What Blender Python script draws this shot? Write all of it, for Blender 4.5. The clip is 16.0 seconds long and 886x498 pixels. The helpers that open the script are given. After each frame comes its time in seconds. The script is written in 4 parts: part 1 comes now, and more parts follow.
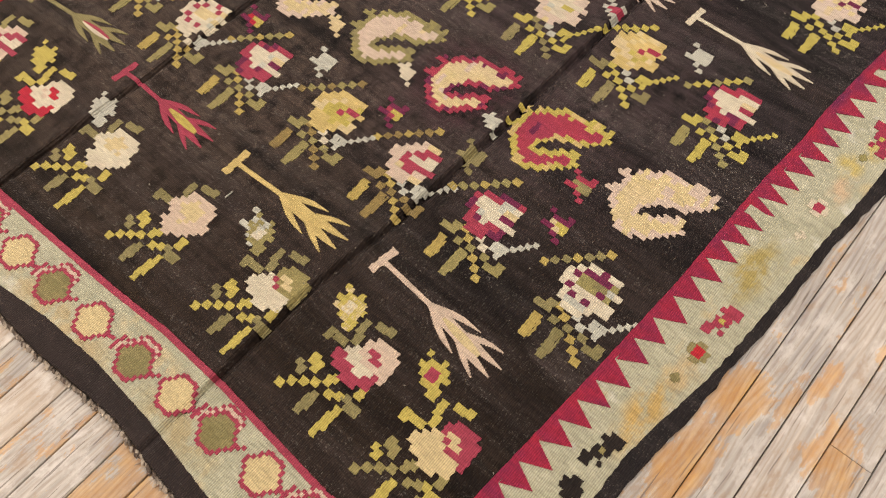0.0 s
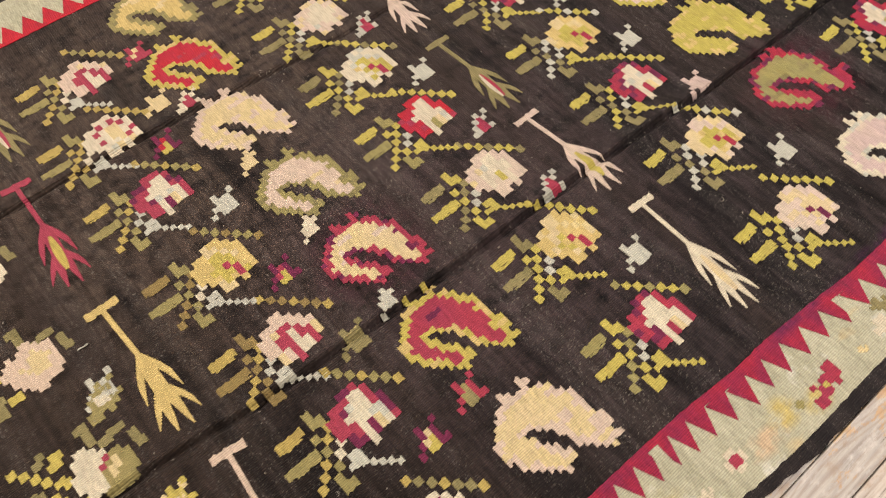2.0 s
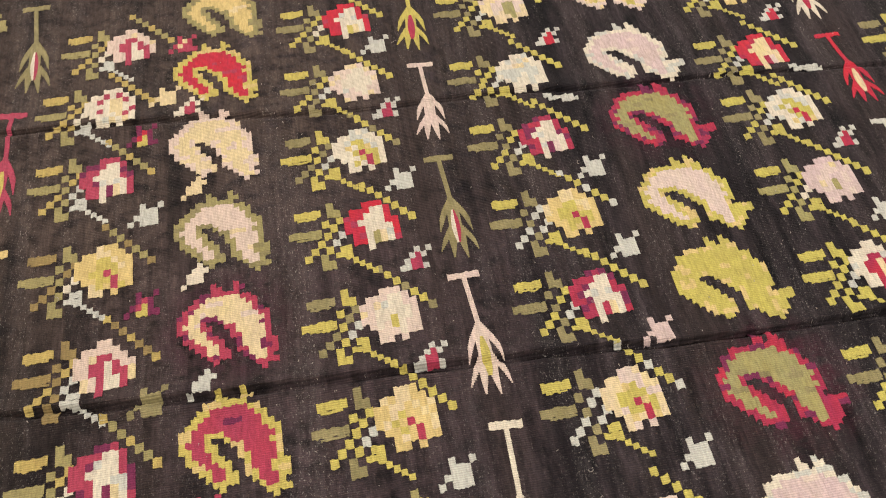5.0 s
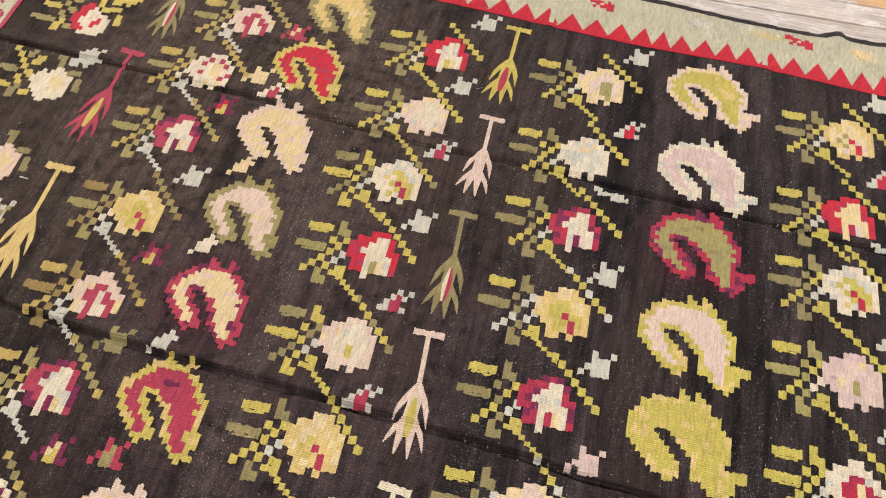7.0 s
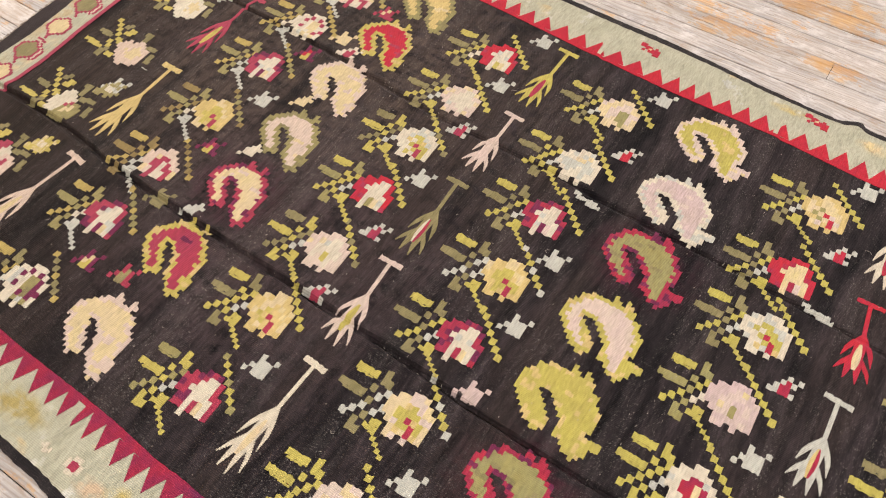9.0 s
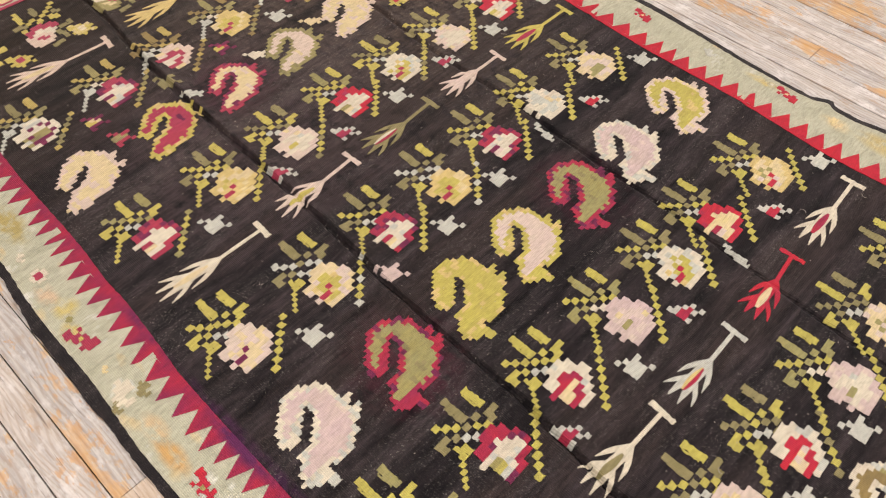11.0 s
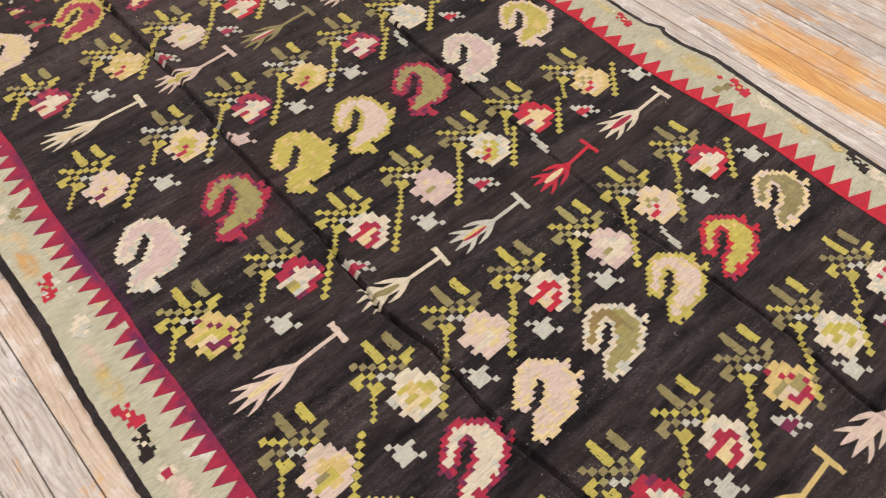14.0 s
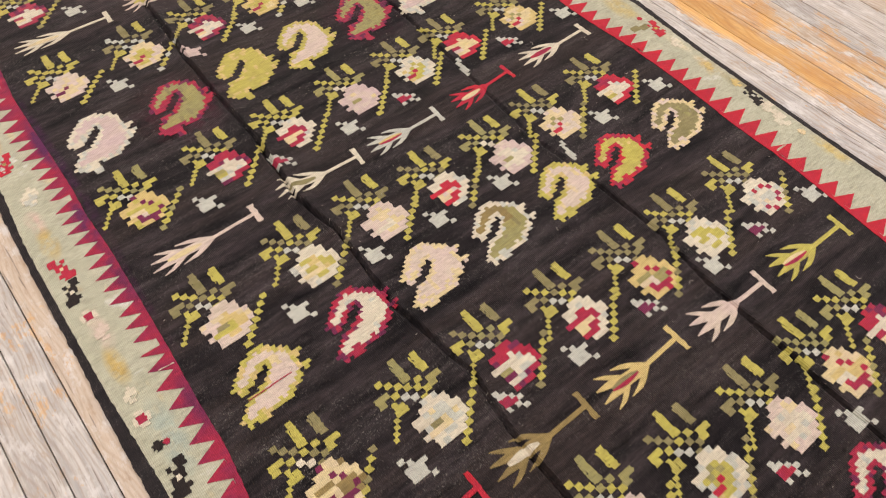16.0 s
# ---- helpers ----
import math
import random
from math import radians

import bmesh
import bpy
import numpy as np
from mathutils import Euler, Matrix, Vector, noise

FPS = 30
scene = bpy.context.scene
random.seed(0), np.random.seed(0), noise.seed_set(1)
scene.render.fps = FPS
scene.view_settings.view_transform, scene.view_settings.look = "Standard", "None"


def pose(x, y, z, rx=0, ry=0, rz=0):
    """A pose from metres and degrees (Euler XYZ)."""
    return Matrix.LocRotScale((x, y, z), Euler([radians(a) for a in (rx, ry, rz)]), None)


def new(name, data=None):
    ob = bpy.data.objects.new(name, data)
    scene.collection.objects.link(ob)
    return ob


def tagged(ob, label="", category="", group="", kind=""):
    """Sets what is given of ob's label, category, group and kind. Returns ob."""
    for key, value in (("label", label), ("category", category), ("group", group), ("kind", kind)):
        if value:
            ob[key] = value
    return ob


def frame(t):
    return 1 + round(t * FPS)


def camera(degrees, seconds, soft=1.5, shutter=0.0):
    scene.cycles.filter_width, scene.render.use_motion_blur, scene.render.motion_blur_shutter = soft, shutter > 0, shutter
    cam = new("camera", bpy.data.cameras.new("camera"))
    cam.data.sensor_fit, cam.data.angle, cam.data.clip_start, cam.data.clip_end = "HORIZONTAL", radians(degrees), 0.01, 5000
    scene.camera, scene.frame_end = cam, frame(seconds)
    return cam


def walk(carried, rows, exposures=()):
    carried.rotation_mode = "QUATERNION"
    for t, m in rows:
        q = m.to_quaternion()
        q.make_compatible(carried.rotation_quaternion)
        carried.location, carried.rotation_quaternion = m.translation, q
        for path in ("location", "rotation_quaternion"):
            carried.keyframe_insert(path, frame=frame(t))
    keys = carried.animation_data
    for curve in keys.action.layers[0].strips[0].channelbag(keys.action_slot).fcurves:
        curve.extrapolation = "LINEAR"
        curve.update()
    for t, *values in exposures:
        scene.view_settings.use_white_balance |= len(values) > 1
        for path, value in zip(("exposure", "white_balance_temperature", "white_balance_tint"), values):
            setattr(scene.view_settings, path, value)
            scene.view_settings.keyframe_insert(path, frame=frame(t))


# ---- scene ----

# ---- camera ----
cam = camera(58.80, 16.0, soft=1.08, shutter=0.33)
PATH = [
    (0.0, -0.3910, -0.2002, 1.1843, 27.423, 1.226, -49.192),
    (0.5, -0.3239, -0.2126, 1.1662, 27.802, 1.096, -47.882),
    (1.0, -0.2500, -0.2372, 1.1765, 28.306, 0.977, -46.288),
    (1.5, -0.1341, -0.2321, 1.1982, 29.228, 0.875, -43.976),
    (2.0, 0.0097, -0.1850, 1.1652, 30.287, 0.619, -40.978),
    (2.5, 0.1011, -0.2210, 1.1505, 31.206, 0.234, -37.104),
    (3.0, 0.1828, -0.2906, 1.1693, 31.703, -0.086, -32.459),
    (3.5, 0.2599, -0.3225, 1.1967, 31.720, -0.336, -27.132),
    (4.0, 0.3719, -0.2777, 1.1833, 31.860, -0.637, -21.531),
    (4.2, 0.4252, -0.2466, 1.1657, 31.982, -0.658, -19.161),
    (4.75, 0.5420, -0.2030, 1.1713, 31.741, -0.753, -12.746),
    (5.25, 0.6310, -0.2090, 1.2092, 31.072, -0.635, -6.735),
    (5.75, 0.7115, -0.2280, 1.2515, 30.433, -0.423, -0.672),
    (6.3, 0.7995, -0.1744, 1.2718, 30.294, -0.198, 5.919),
    (6.5, 0.8325, -0.1457, 1.2652, 30.446, -0.101, 8.311),
    (7.0, 0.9152, -0.1050, 1.2662, 30.733, 0.032, 14.194),
    (7.5, 1.0129, -0.1423, 1.2876, 31.207, 0.141, 19.708),
    (8.0, 1.1264, -0.2051, 1.3468, 31.813, 0.222, 24.638),
    (8.2, 1.1635, -0.2269, 1.3697, 32.265, 0.212, 26.424),
    (8.75, 1.2868, -0.2500, 1.3967, 33.419, 0.247, 31.487),
    (9.25, 1.4035, -0.2300, 1.3771, 34.729, 0.261, 35.572),
    (9.75, 1.5186, -0.2430, 1.3450, 35.872, 0.285, 38.955),
    (10.3, 1.6366, -0.3000, 1.3293, 36.452, 0.354, 41.626),
    (10.5, 1.6856, -0.3132, 1.3320, 36.486, 0.448, 42.556),
    (11.0, 1.7780, -0.2916, 1.3379, 36.521, 0.483, 44.217),
    (11.5, 1.8783, -0.2206, 1.3372, 36.677, 0.332, 45.211),
    (12.0, 1.9840, -0.1734, 1.3159, 36.652, 0.259, 46.016),
    (12.5, 2.1057, -0.2166, 1.3208, 36.594, 0.258, 46.719),
    (13.0, 2.2306, -0.2873, 1.3492, 36.457, 0.245, 47.330),
    (13.5, 2.3055, -0.2991, 1.3706, 36.491, 0.228, 47.794),
    (14.0, 2.3735, -0.2352, 1.3678, 36.597, 0.136, 48.328),
    (14.5, 2.4634, -0.1559, 1.3524, 36.721, 0.113, 49.035),
    (15.0, 2.5464, -0.1354, 1.3366, 36.759, -0.064, 49.827),
    (15.5, 2.6545, -0.1764, 1.3402, 36.837, -0.052, 50.796),
    (16.0, 2.7686, -0.2270, 1.3647, 36.925, -0.143, 51.725),
]
walk(cam, [(t, pose(x, y, z, rx, ry, rz)) for t, x, y, z, rx, ry, rz in PATH],
     [(0.0, -0.22, 7050, 9), (1.5, -0.13, 7050, 9), (4.0, -0.01, 6620, 8), (6.5, -0.04, 6500, 9), (8.0, -0.02, 6470, 10), (10.5, -0.04, 6500, 10), (13.0, -0.16, 6520, 10), (16.0, -0.15, 6520, 10)])

# ---- light: an evenly lit interior, soft unseen lamps added at ceiling height ----
world = bpy.data.worlds.new("world")
scene.world = world
world.use_nodes = True
world.node_tree.nodes["Background"].inputs[0].default_value = (1.0, 0.97, 0.95, 1)
world.node_tree.nodes["Background"].inputs[1].default_value = 0.11


def unseen_lamp(name, x, y, z, sx, sy, watts, colour):
    data = bpy.data.lights.new(name, "AREA")
    data.shape, data.size, data.size_y, data.energy, data.color = "RECTANGLE", sx, sy, watts, colour
    lamp = new(name, data)
    lamp.matrix_world = pose(x, y, z)
    return lamp


unseen_lamp("added_area_light", -2.0, 1.9, 2.62, 1.2, 0.6, 112, (1.0, 0.965, 0.975))
unseen_lamp("added_area_light", 2.6, 2.0, 2.62, 1.2, 0.5, 72, (1.0, 0.965, 1.0))
unseen_lamp("added_area_light", 1.4, -1.2, 2.62, 1.2, 0.5, 70, (1.0, 0.965, 0.99))


# ---- materials ----
def srgb(h):
    v = [int(h[i:i + 2], 16) / 255 for i in (0, 2, 4)]
    return [((c + 0.055) / 1.055) ** 2.4 if c > 0.04045 else c / 12.92 for c in v]


def node_material(name):
    m = bpy.data.materials.new(name)
    m.use_nodes = True
    n, l = m.node_tree.nodes, m.node_tree.links
    return m, n, l, n["Principled BSDF"]


def add(n, kind, **values):
    node = n.new(kind)
    for key, value in values.items():
        node.inputs[key].default_value = value
    return node


def mix(n, l, fac, a, b, blend="MIX"):
    node = n.new("ShaderNodeMix")
    node.data_type, node.blend_type = "RGBA", blend
    for socket, value in ((node.inputs[0], fac), (node.inputs[6], a), (node.inputs[7], b)):
        if hasattr(value, "is_output"):
            l.new(value, socket)
        else:
            socket.default_value = value
    return node.outputs[2]


def ramp(n, l, source, stops):
    node = n.new("ShaderNodeValToRGB")
    while len(node.color_ramp.elements) < len(stops):
        node.color_ramp.elements.new(0.5)
    for e, (p, v) in zip(node.color_ramp.elements, stops):
        e.position, e.color = p, (v, v, v, 1)
    l.new(source, node.inputs[0])
    return node.outputs[0]


def mapped(n, l, scale, rot=(0, 0, 0)):
    tc, mp = n.new("ShaderNodeNewGeometry"), n.new("ShaderNodeMapping")
    mp.inputs["Scale"].default_value, mp.inputs["Rotation"].default_value = scale, rot
    l.new(tc.outputs["Position"], mp.inputs[0])
    return mp.outputs[0]


def noise_tex(n, l, vector, scale, detail=3.0, rough=0.5):
    node = add(n, "ShaderNodeTexNoise", Scale=scale, Detail=detail, Roughness=rough)
    l.new(vector, node.inputs["Vector"])
    return node.outputs["Fac"]


def blot(n, l, px, py, rx, ry, edge, core, amount):
    """A soft round place in the plan, from 0 outside to amount in its middle."""
    geo, d, ln, near = n.new("ShaderNodeNewGeometry"), n.new("ShaderNodeVectorMath"), n.new("ShaderNodeVectorMath"), add(n, "ShaderNodeMapRange")
    d.operation, ln.operation = "MULTIPLY_ADD", "LENGTH"
    l.new(geo.outputs["Position"], d.inputs[0])
    d.inputs[1].default_value, d.inputs[2].default_value = (1 / rx, 1 / ry, 0), (-px / rx, -py / ry, 0)
    l.new(d.outputs[0], ln.inputs[0])
    for i, value in ((1, edge), (2, core), (3, 0.0), (4, amount)):
        near.inputs[i].default_value = value
    l.new(ln.outputs["Value"], near.inputs[0])
    return near.outputs[0]


def lint_band(n, l, zones, band):
    """More lint along a fold that crosses the cloth: (x at y = 0, half width, amount)."""
    at, half, amount = band
    geo, dot, off, near, total = n.new("ShaderNodeNewGeometry"), n.new("ShaderNodeVectorMath"), n.new("ShaderNodeMath"), add(n, "ShaderNodeMapRange"), n.new("ShaderNodeMath")
    dot.operation, off.operation, total.operation = "DOT_PRODUCT", "SUBTRACT", "ADD"
    l.new(geo.outputs["Position"], dot.inputs[0])
    dot.inputs[1].default_value = (1.0, 0.03, 0.0)
    l.new(dot.outputs["Value"], off.inputs[0])
    off.inputs[1].default_value = at
    far = n.new("ShaderNodeMath")
    far.operation = "ABSOLUTE"
    l.new(off.outputs[0], far.inputs[0])
    for i, value in ((1, half), (2, 0.0), (3, 0.0), (4, amount)):
        near.inputs[i].default_value = value
    l.new(far.outputs[0], near.inputs[0])
    l.new(zones, total.inputs[0]), l.new(near.outputs[0], total.inputs[1])
    return total.outputs[0]


def wool(name, tone, second, lint=0.0, ribs=0.5, third=None, third_at=0.6, gradient=None, dark=False, fourth=None, fourth_at=0.6, stains=(), bands=()):
    """Hand-spun wool in a weft-faced flat weave: ribs along the warps, uneven dye, lint."""
    m, n, l, bsdf = node_material(name)
    a, b = (*srgb(tone), 1), (*srgb(second), 1)
    broad = noise_tex(n, l, mapped(n, l, (34, 7, 7) if dark else (24, 13, 9)), 1.0, 5.0, 0.65)
    colour = mix(n, l, ramp(n, l, broad, [(0.34, 0.0), (0.66, 1.0)]), a, b)
    if gradient:
        tc, sep = n.new("ShaderNodeNewGeometry"), n.new("ShaderNodeSeparateXYZ")
        l.new(tc.outputs["Position"], sep.inputs[0])
        place = add(n, "ShaderNodeMapRange")
        place.inputs[1].default_value, place.inputs[2].default_value = gradient[1], gradient[2]
        l.new(sep.outputs[0], place.inputs[0])
        colour = mix(n, l, place.outputs[0], (*srgb(gradient[0]), 1), colour)
    if third:
        patch = noise_tex(n, l, mapped(n, l, (9, 14, 9)), 1.0, 3.0, 0.55)
        colour = mix(n, l, ramp(n, l, patch, [(third_at, 0.0), (third_at + 0.08, 1.0)]), colour, (*srgb(third), 1))
    if fourth:
        patch = noise_tex(n, l, mapped(n, l, (15, 11, 9), (0, 0, 0.7)), 1.0, 4.0, 0.6)
        colour = mix(n, l, ramp(n, l, patch, [(fourth_at, 0.0), (fourth_at + 0.09, 1.0)]), colour, (*srgb(fourth), 1))
    if stains:
        uneven = ramp(n, l, noise_tex(n, l, mapped(n, l, (30, 42, 30)), 1.0, 4.0, 0.6), [(0.36, 0.0), (0.56, 1.0)])
        for px, py, rx, ry, tint in stains:
            spot = mix(n, l, 1.0, blot(n, l, px, py, rx, ry, 1.2, 0.5, 0.9), uneven, "MULTIPLY")
            colour = mix(n, l, spot, colour, (*srgb(tint), 1))
    yarn = noise_tex(n, l, mapped(n, l, (330, 75, 75)), 1.0, 3.0, 0.7)
    if dark:
        abrash = noise_tex(n, l, mapped(n, l, (7.5, 0.9, 1)), 1.0, 3.0, 0.6)
        colour = mix(n, l, ramp(n, l, abrash, [(0.49, 0.0), (0.62, 0.60)]), colour, (*srgb("372d2a"), 1))
        colour = mix(n, l, ramp(n, l, abrash, [(0.36, 0.75), (0.48, 0.0)]), colour, (*srgb("110e10"), 1))
        streak = noise_tex(n, l, mapped(n, l, (120, 9, 9)), 1.0, 4.0, 0.7)
        colour = mix(n, l, 1.0, colour, ramp(n, l, streak, [(0.30, 0.60), (0.50, 1.0), (0.70, 1.50)]), "MULTIPLY")
    else:
        weft = noise_tex(n, l, mapped(n, l, (210, 26, 26)), 1.0, 4.0, 0.7)
        colour = mix(n, l, 1.0, colour, ramp(n, l, weft, [(0.30, 0.82), (0.50, 1.0), (0.70, 1.08)]), "MULTIPLY")
        worn = noise_tex(n, l, mapped(n, l, (170, 60, 60), (0, 0, 0.1)), 1.0, 4.0, 0.75)
        colour = mix(n, l, ramp(n, l, worn, [(0.60, 0.0), (0.76, 0.38)]), colour, (*srgb("4a3d35"), 1))
    colour = mix(n, l, 1.0, colour, ramp(n, l, yarn, [(0.30, 0.62), (0.50, 0.95), (0.70, 1.20)] if dark else [(0.30, 0.74), (0.50, 0.94), (0.70, 1.10)]), "MULTIPLY")
    rib = n.new("ShaderNodeTexWave")
    rib.wave_type, rib.bands_direction = "BANDS", "Y"
    rib.inputs["Scale"].default_value, rib.inputs["Distortion"].default_value = 92.0, 1.1
    rib.inputs["Detail"].default_value, rib.inputs["Detail Scale"].default_value = 2.0, 0.35
    l.new(mapped(n, l, (1, 1, 1)), rib.inputs["Vector"])
    # shade between the ribs is multiplied into the colour, on top of the bump
    groove_shade = ramp(n, l, rib.outputs["Fac"], [(0.0, 1.0 - ribs), (0.6, 1.0)])
    colour = mix(n, l, 1.0, colour, groove_shade, "MULTIPLY")
    if lint:
        spots = noise_tex(n, l, mapped(n, l, (460, 230, 230)), 1.0, 2.0, 0.75)
        zones = noise_tex(n, l, mapped(n, l, (26, 2.6, 2.2)), 1.0, 4.0, 0.65)
        for band in bands:
            zones = lint_band(n, l, zones, band)
        fleck = mix(n, l, 1.0, ramp(n, l, spots, [(0.605, 0.0), (0.69, lint)]), ramp(n, l, zones, [(0.42, 0.06), (0.66, 1.0)]), "MULTIPLY")
        colour = mix(n, l, fleck, colour, (*srgb("b3aaa0"), 1))
        fuzz = noise_tex(n, l, mapped(n, l, (150, 34, 34)), 1.0, 3.0, 0.7)
        haze = mix(n, l, 1.0, ramp(n, l, zones, [(0.50, 0.0), (0.70, 0.30 * lint)]), ramp(n, l, fuzz, [(0.40, 0.2), (0.65, 1.0)]), "MULTIPLY")
        colour = mix(n, l, haze, colour, (*srgb("7d7370"), 1))
    l.new(colour, bsdf.inputs["Base Color"])
    bsdf.inputs["Roughness"].default_value = 0.70 if dark else 0.74
    bsdf.inputs["Specular IOR Level"].default_value = 0.08 if dark else 0.16
    bsdf.inputs["Sheen Weight"].default_value = 0.03 if dark else 0.05
    bsdf.inputs["Sheen Roughness"].default_value = 0.5
    relief = mix(n, l, 0.4, rib.outputs["Fac"], yarn)
    bump = add(n, "ShaderNodeBump", Strength=0.65, Distance=0.0018)
    l.new(relief, bump.inputs["Height"])
    l.new(bump.outputs[0], bsdf.inputs["Normal"])
    return m


# two lighter stretches that paint in low-angle sheen, and red dye that has run into the ground beside the figures and
# the strip
SHEEN_AND_RUN = [(0.25, 0.85, 0.62, 0.62, "50433c"), (0.50, 0.35, 0.40, 0.35, "46393a"), (1.212, 0.169, 0.122, 0.112, "451d29"), (1.197, 0.736, 0.118, 0.108, "3f1d28"),
       (0.352, 0.415, 0.108, 0.102, "3f1e29"), (1.20, -0.146, 0.34, 0.015, "3c2038"), (1.62, -0.160, 0.20, 0.013, "381f30")]
FIELD = wool("black_brown_wool", "0d0a0b", "3d3435", lint=0.46, ribs=0.28, gradient=("291f18", -0.35, 0.55), dark=True, stains=SHEEN_AND_RUN,
             bands=[(0.475, 0.05, 0.20), (0.86, 0.04, 0.12), (0.02, 0.06, 0.10), (1.33, 0.05, 0.10), (1.78, 0.05, 0.10), (2.20, 0.05, 0.08)])
SELVAGE = wool("selvage_wool", "1b1618", "2b2424", lint=0.40, ribs=0.30)
END_BROWN = wool("end_band_wool", "2b2221", "372c2a", lint=0.20, ribs=0.30)
STAINS = [(-.445, .62, .03, .16, "bda982"), (-.438, .33, .03, .10, "b3a37e"), (-.43, .92, .03, .12, "bca988"), (-.385, .45, .02, .10, "c9b690"),
          (.589, -.234, .045, .02, "cdb191"), (.64, -.222, .03, .025, "c9b46c"), (.70, -.244, .03, .02, "c9b46c"), (1.36, -.258, .04, .02, "d0b3a3"), (2.31, 1.322, .06, .02, "c8b06c"), (2.0, -.25, .09, .03, "a7afa0"),
          (.354, -.199, .075, .032, "ab9858"), (.04, -.197, .08, .03, "c9a765"), (.132, -.212, .04, .025, "c4ad84"), (1.05, -.25, .055, .02, "c79a5a"), (.99, -.243, .04, .02, "cbb088"),
          (1.43, -.256, .05, .02, "c2a45c"), (1.80, -.266, .05, .018, "c2a45c"), (1.71, -.258, .05, .02, "cdb8a6"), (1.30, 1.330, .05, .014, "c9b270"), (1.617, 1.324, .07, .03, "c0ac74"), (1.50, 1.317, .04, .022, "d2c096"),
          (1.81, 1.335, .05, .016, "d3c6a4"), (1.93, 1.327, .05, .02, "c8ad76"), (2.02, 1.334, .05, .02, "a09670")]
SAGE = wool("sage_wool", "bcb8a0", "aeab92", ribs=0.24, third="c6b48c", third_at=0.64, fourth="d3d0c2", fourth_at=0.62, stains=STAINS)
STRIP_NEAR = wool("madder_plum_wool", "a8283f", "862748", ribs=0.25, stains=[(1.13, -.155, .10, .02, "55254f"), (1.42, -.165, .08, .025, "5c2650"), (1.60, -.168, .12, .02, "6a2648"), (.80, -.135, .10, .018, "6e264c"), (1.96, -.18, .07, .02, "6c2648")])
STRIP_FAR = wool("bright_madder_wool", "c22634", "b02438", ribs=0.25)
TONES = {"c": ("cream", "d8c48c", "d3bd9b"), "w": ("ivory", "d8ceb5", "cec0a9"), "p": ("pale_rose", "d1b9ae", "cebca8"), "l": ("lavender_pink", "c9b0ab", "c6b0a4"),
         "y": ("yellow", "bfb356", "b1a456"), "g": ("gold", "d2b87a", "c6ae70"), "o": ("olive", "92875e", "837950"), "k": ("moss", "958f60", "9c9158"),
         "n": ("straw", "b9a45e", "ab9456"), "t": ("tan", "97814f", "87734a"), "r": ("madder", "b22c3d", "922b4a"), "R": ("scarlet", "c12a35", "af2c42"), "m": ("plum", "7c2c4c", "682645"),
         "s": ("silver", "c4c2b2", "b7b4a8"), "d": ("dark_brown", "2b2320", "221b19")}
# dyes that have faded towards the end with the hexagons
FADED = {"y": ("bfad5c", -0.1, 1.4), "k": ("968a5a", -0.2, 1.0), "r": ("a54154", -0.1, 1.4), "c": ("d2bd90", -0.2, 0.9), "p": ("d0b8a4", -0.2, 0.9)}
WOOL = {k: wool(n + "_wool", a, b, ribs=0.22, gradient=FADED.get(k)) for k, (n, a, b) in TONES.items()}


WORN = [(1.80, 1.505, 0.27, 0.06, 0.38), (1.78, 1.60, 0.25, 0.085, 0.26), (2.15, 1.53, 0.30, 0.09, 0.22), (2.4, 1.62, 0.5, 0.12, 0.15), (1.2, 1.66, 0.6, 0.16, 0.085), (0.16, -0.30, 0.06, 0.03, 0.16),
        (0.0, -0.285, 0.09, 0.028, 0.15), (0.27, -0.385, 0.05, 0.02, 0.15), (0.17, -0.445, 0.08, 0.05, 0.13), (0.36, -0.44, 0.06, 0.03, 0.12), (1.0, -0.37, 0.12, 0.05, 0.16), (-0.6, 0.45, 0.16, 0.2, 0.06),
        (1.35, 1.54, 0.10, 0.05, 0.15), (1.05, 1.60, 0.22, 0.05, 0.14), (1.55, 1.66, 0.12, 0.06, 0.13), (1.25, 1.74, 0.2, 0.06, 0.12), (0.6, 1.7, 0.3, 0.1, 0.10)]


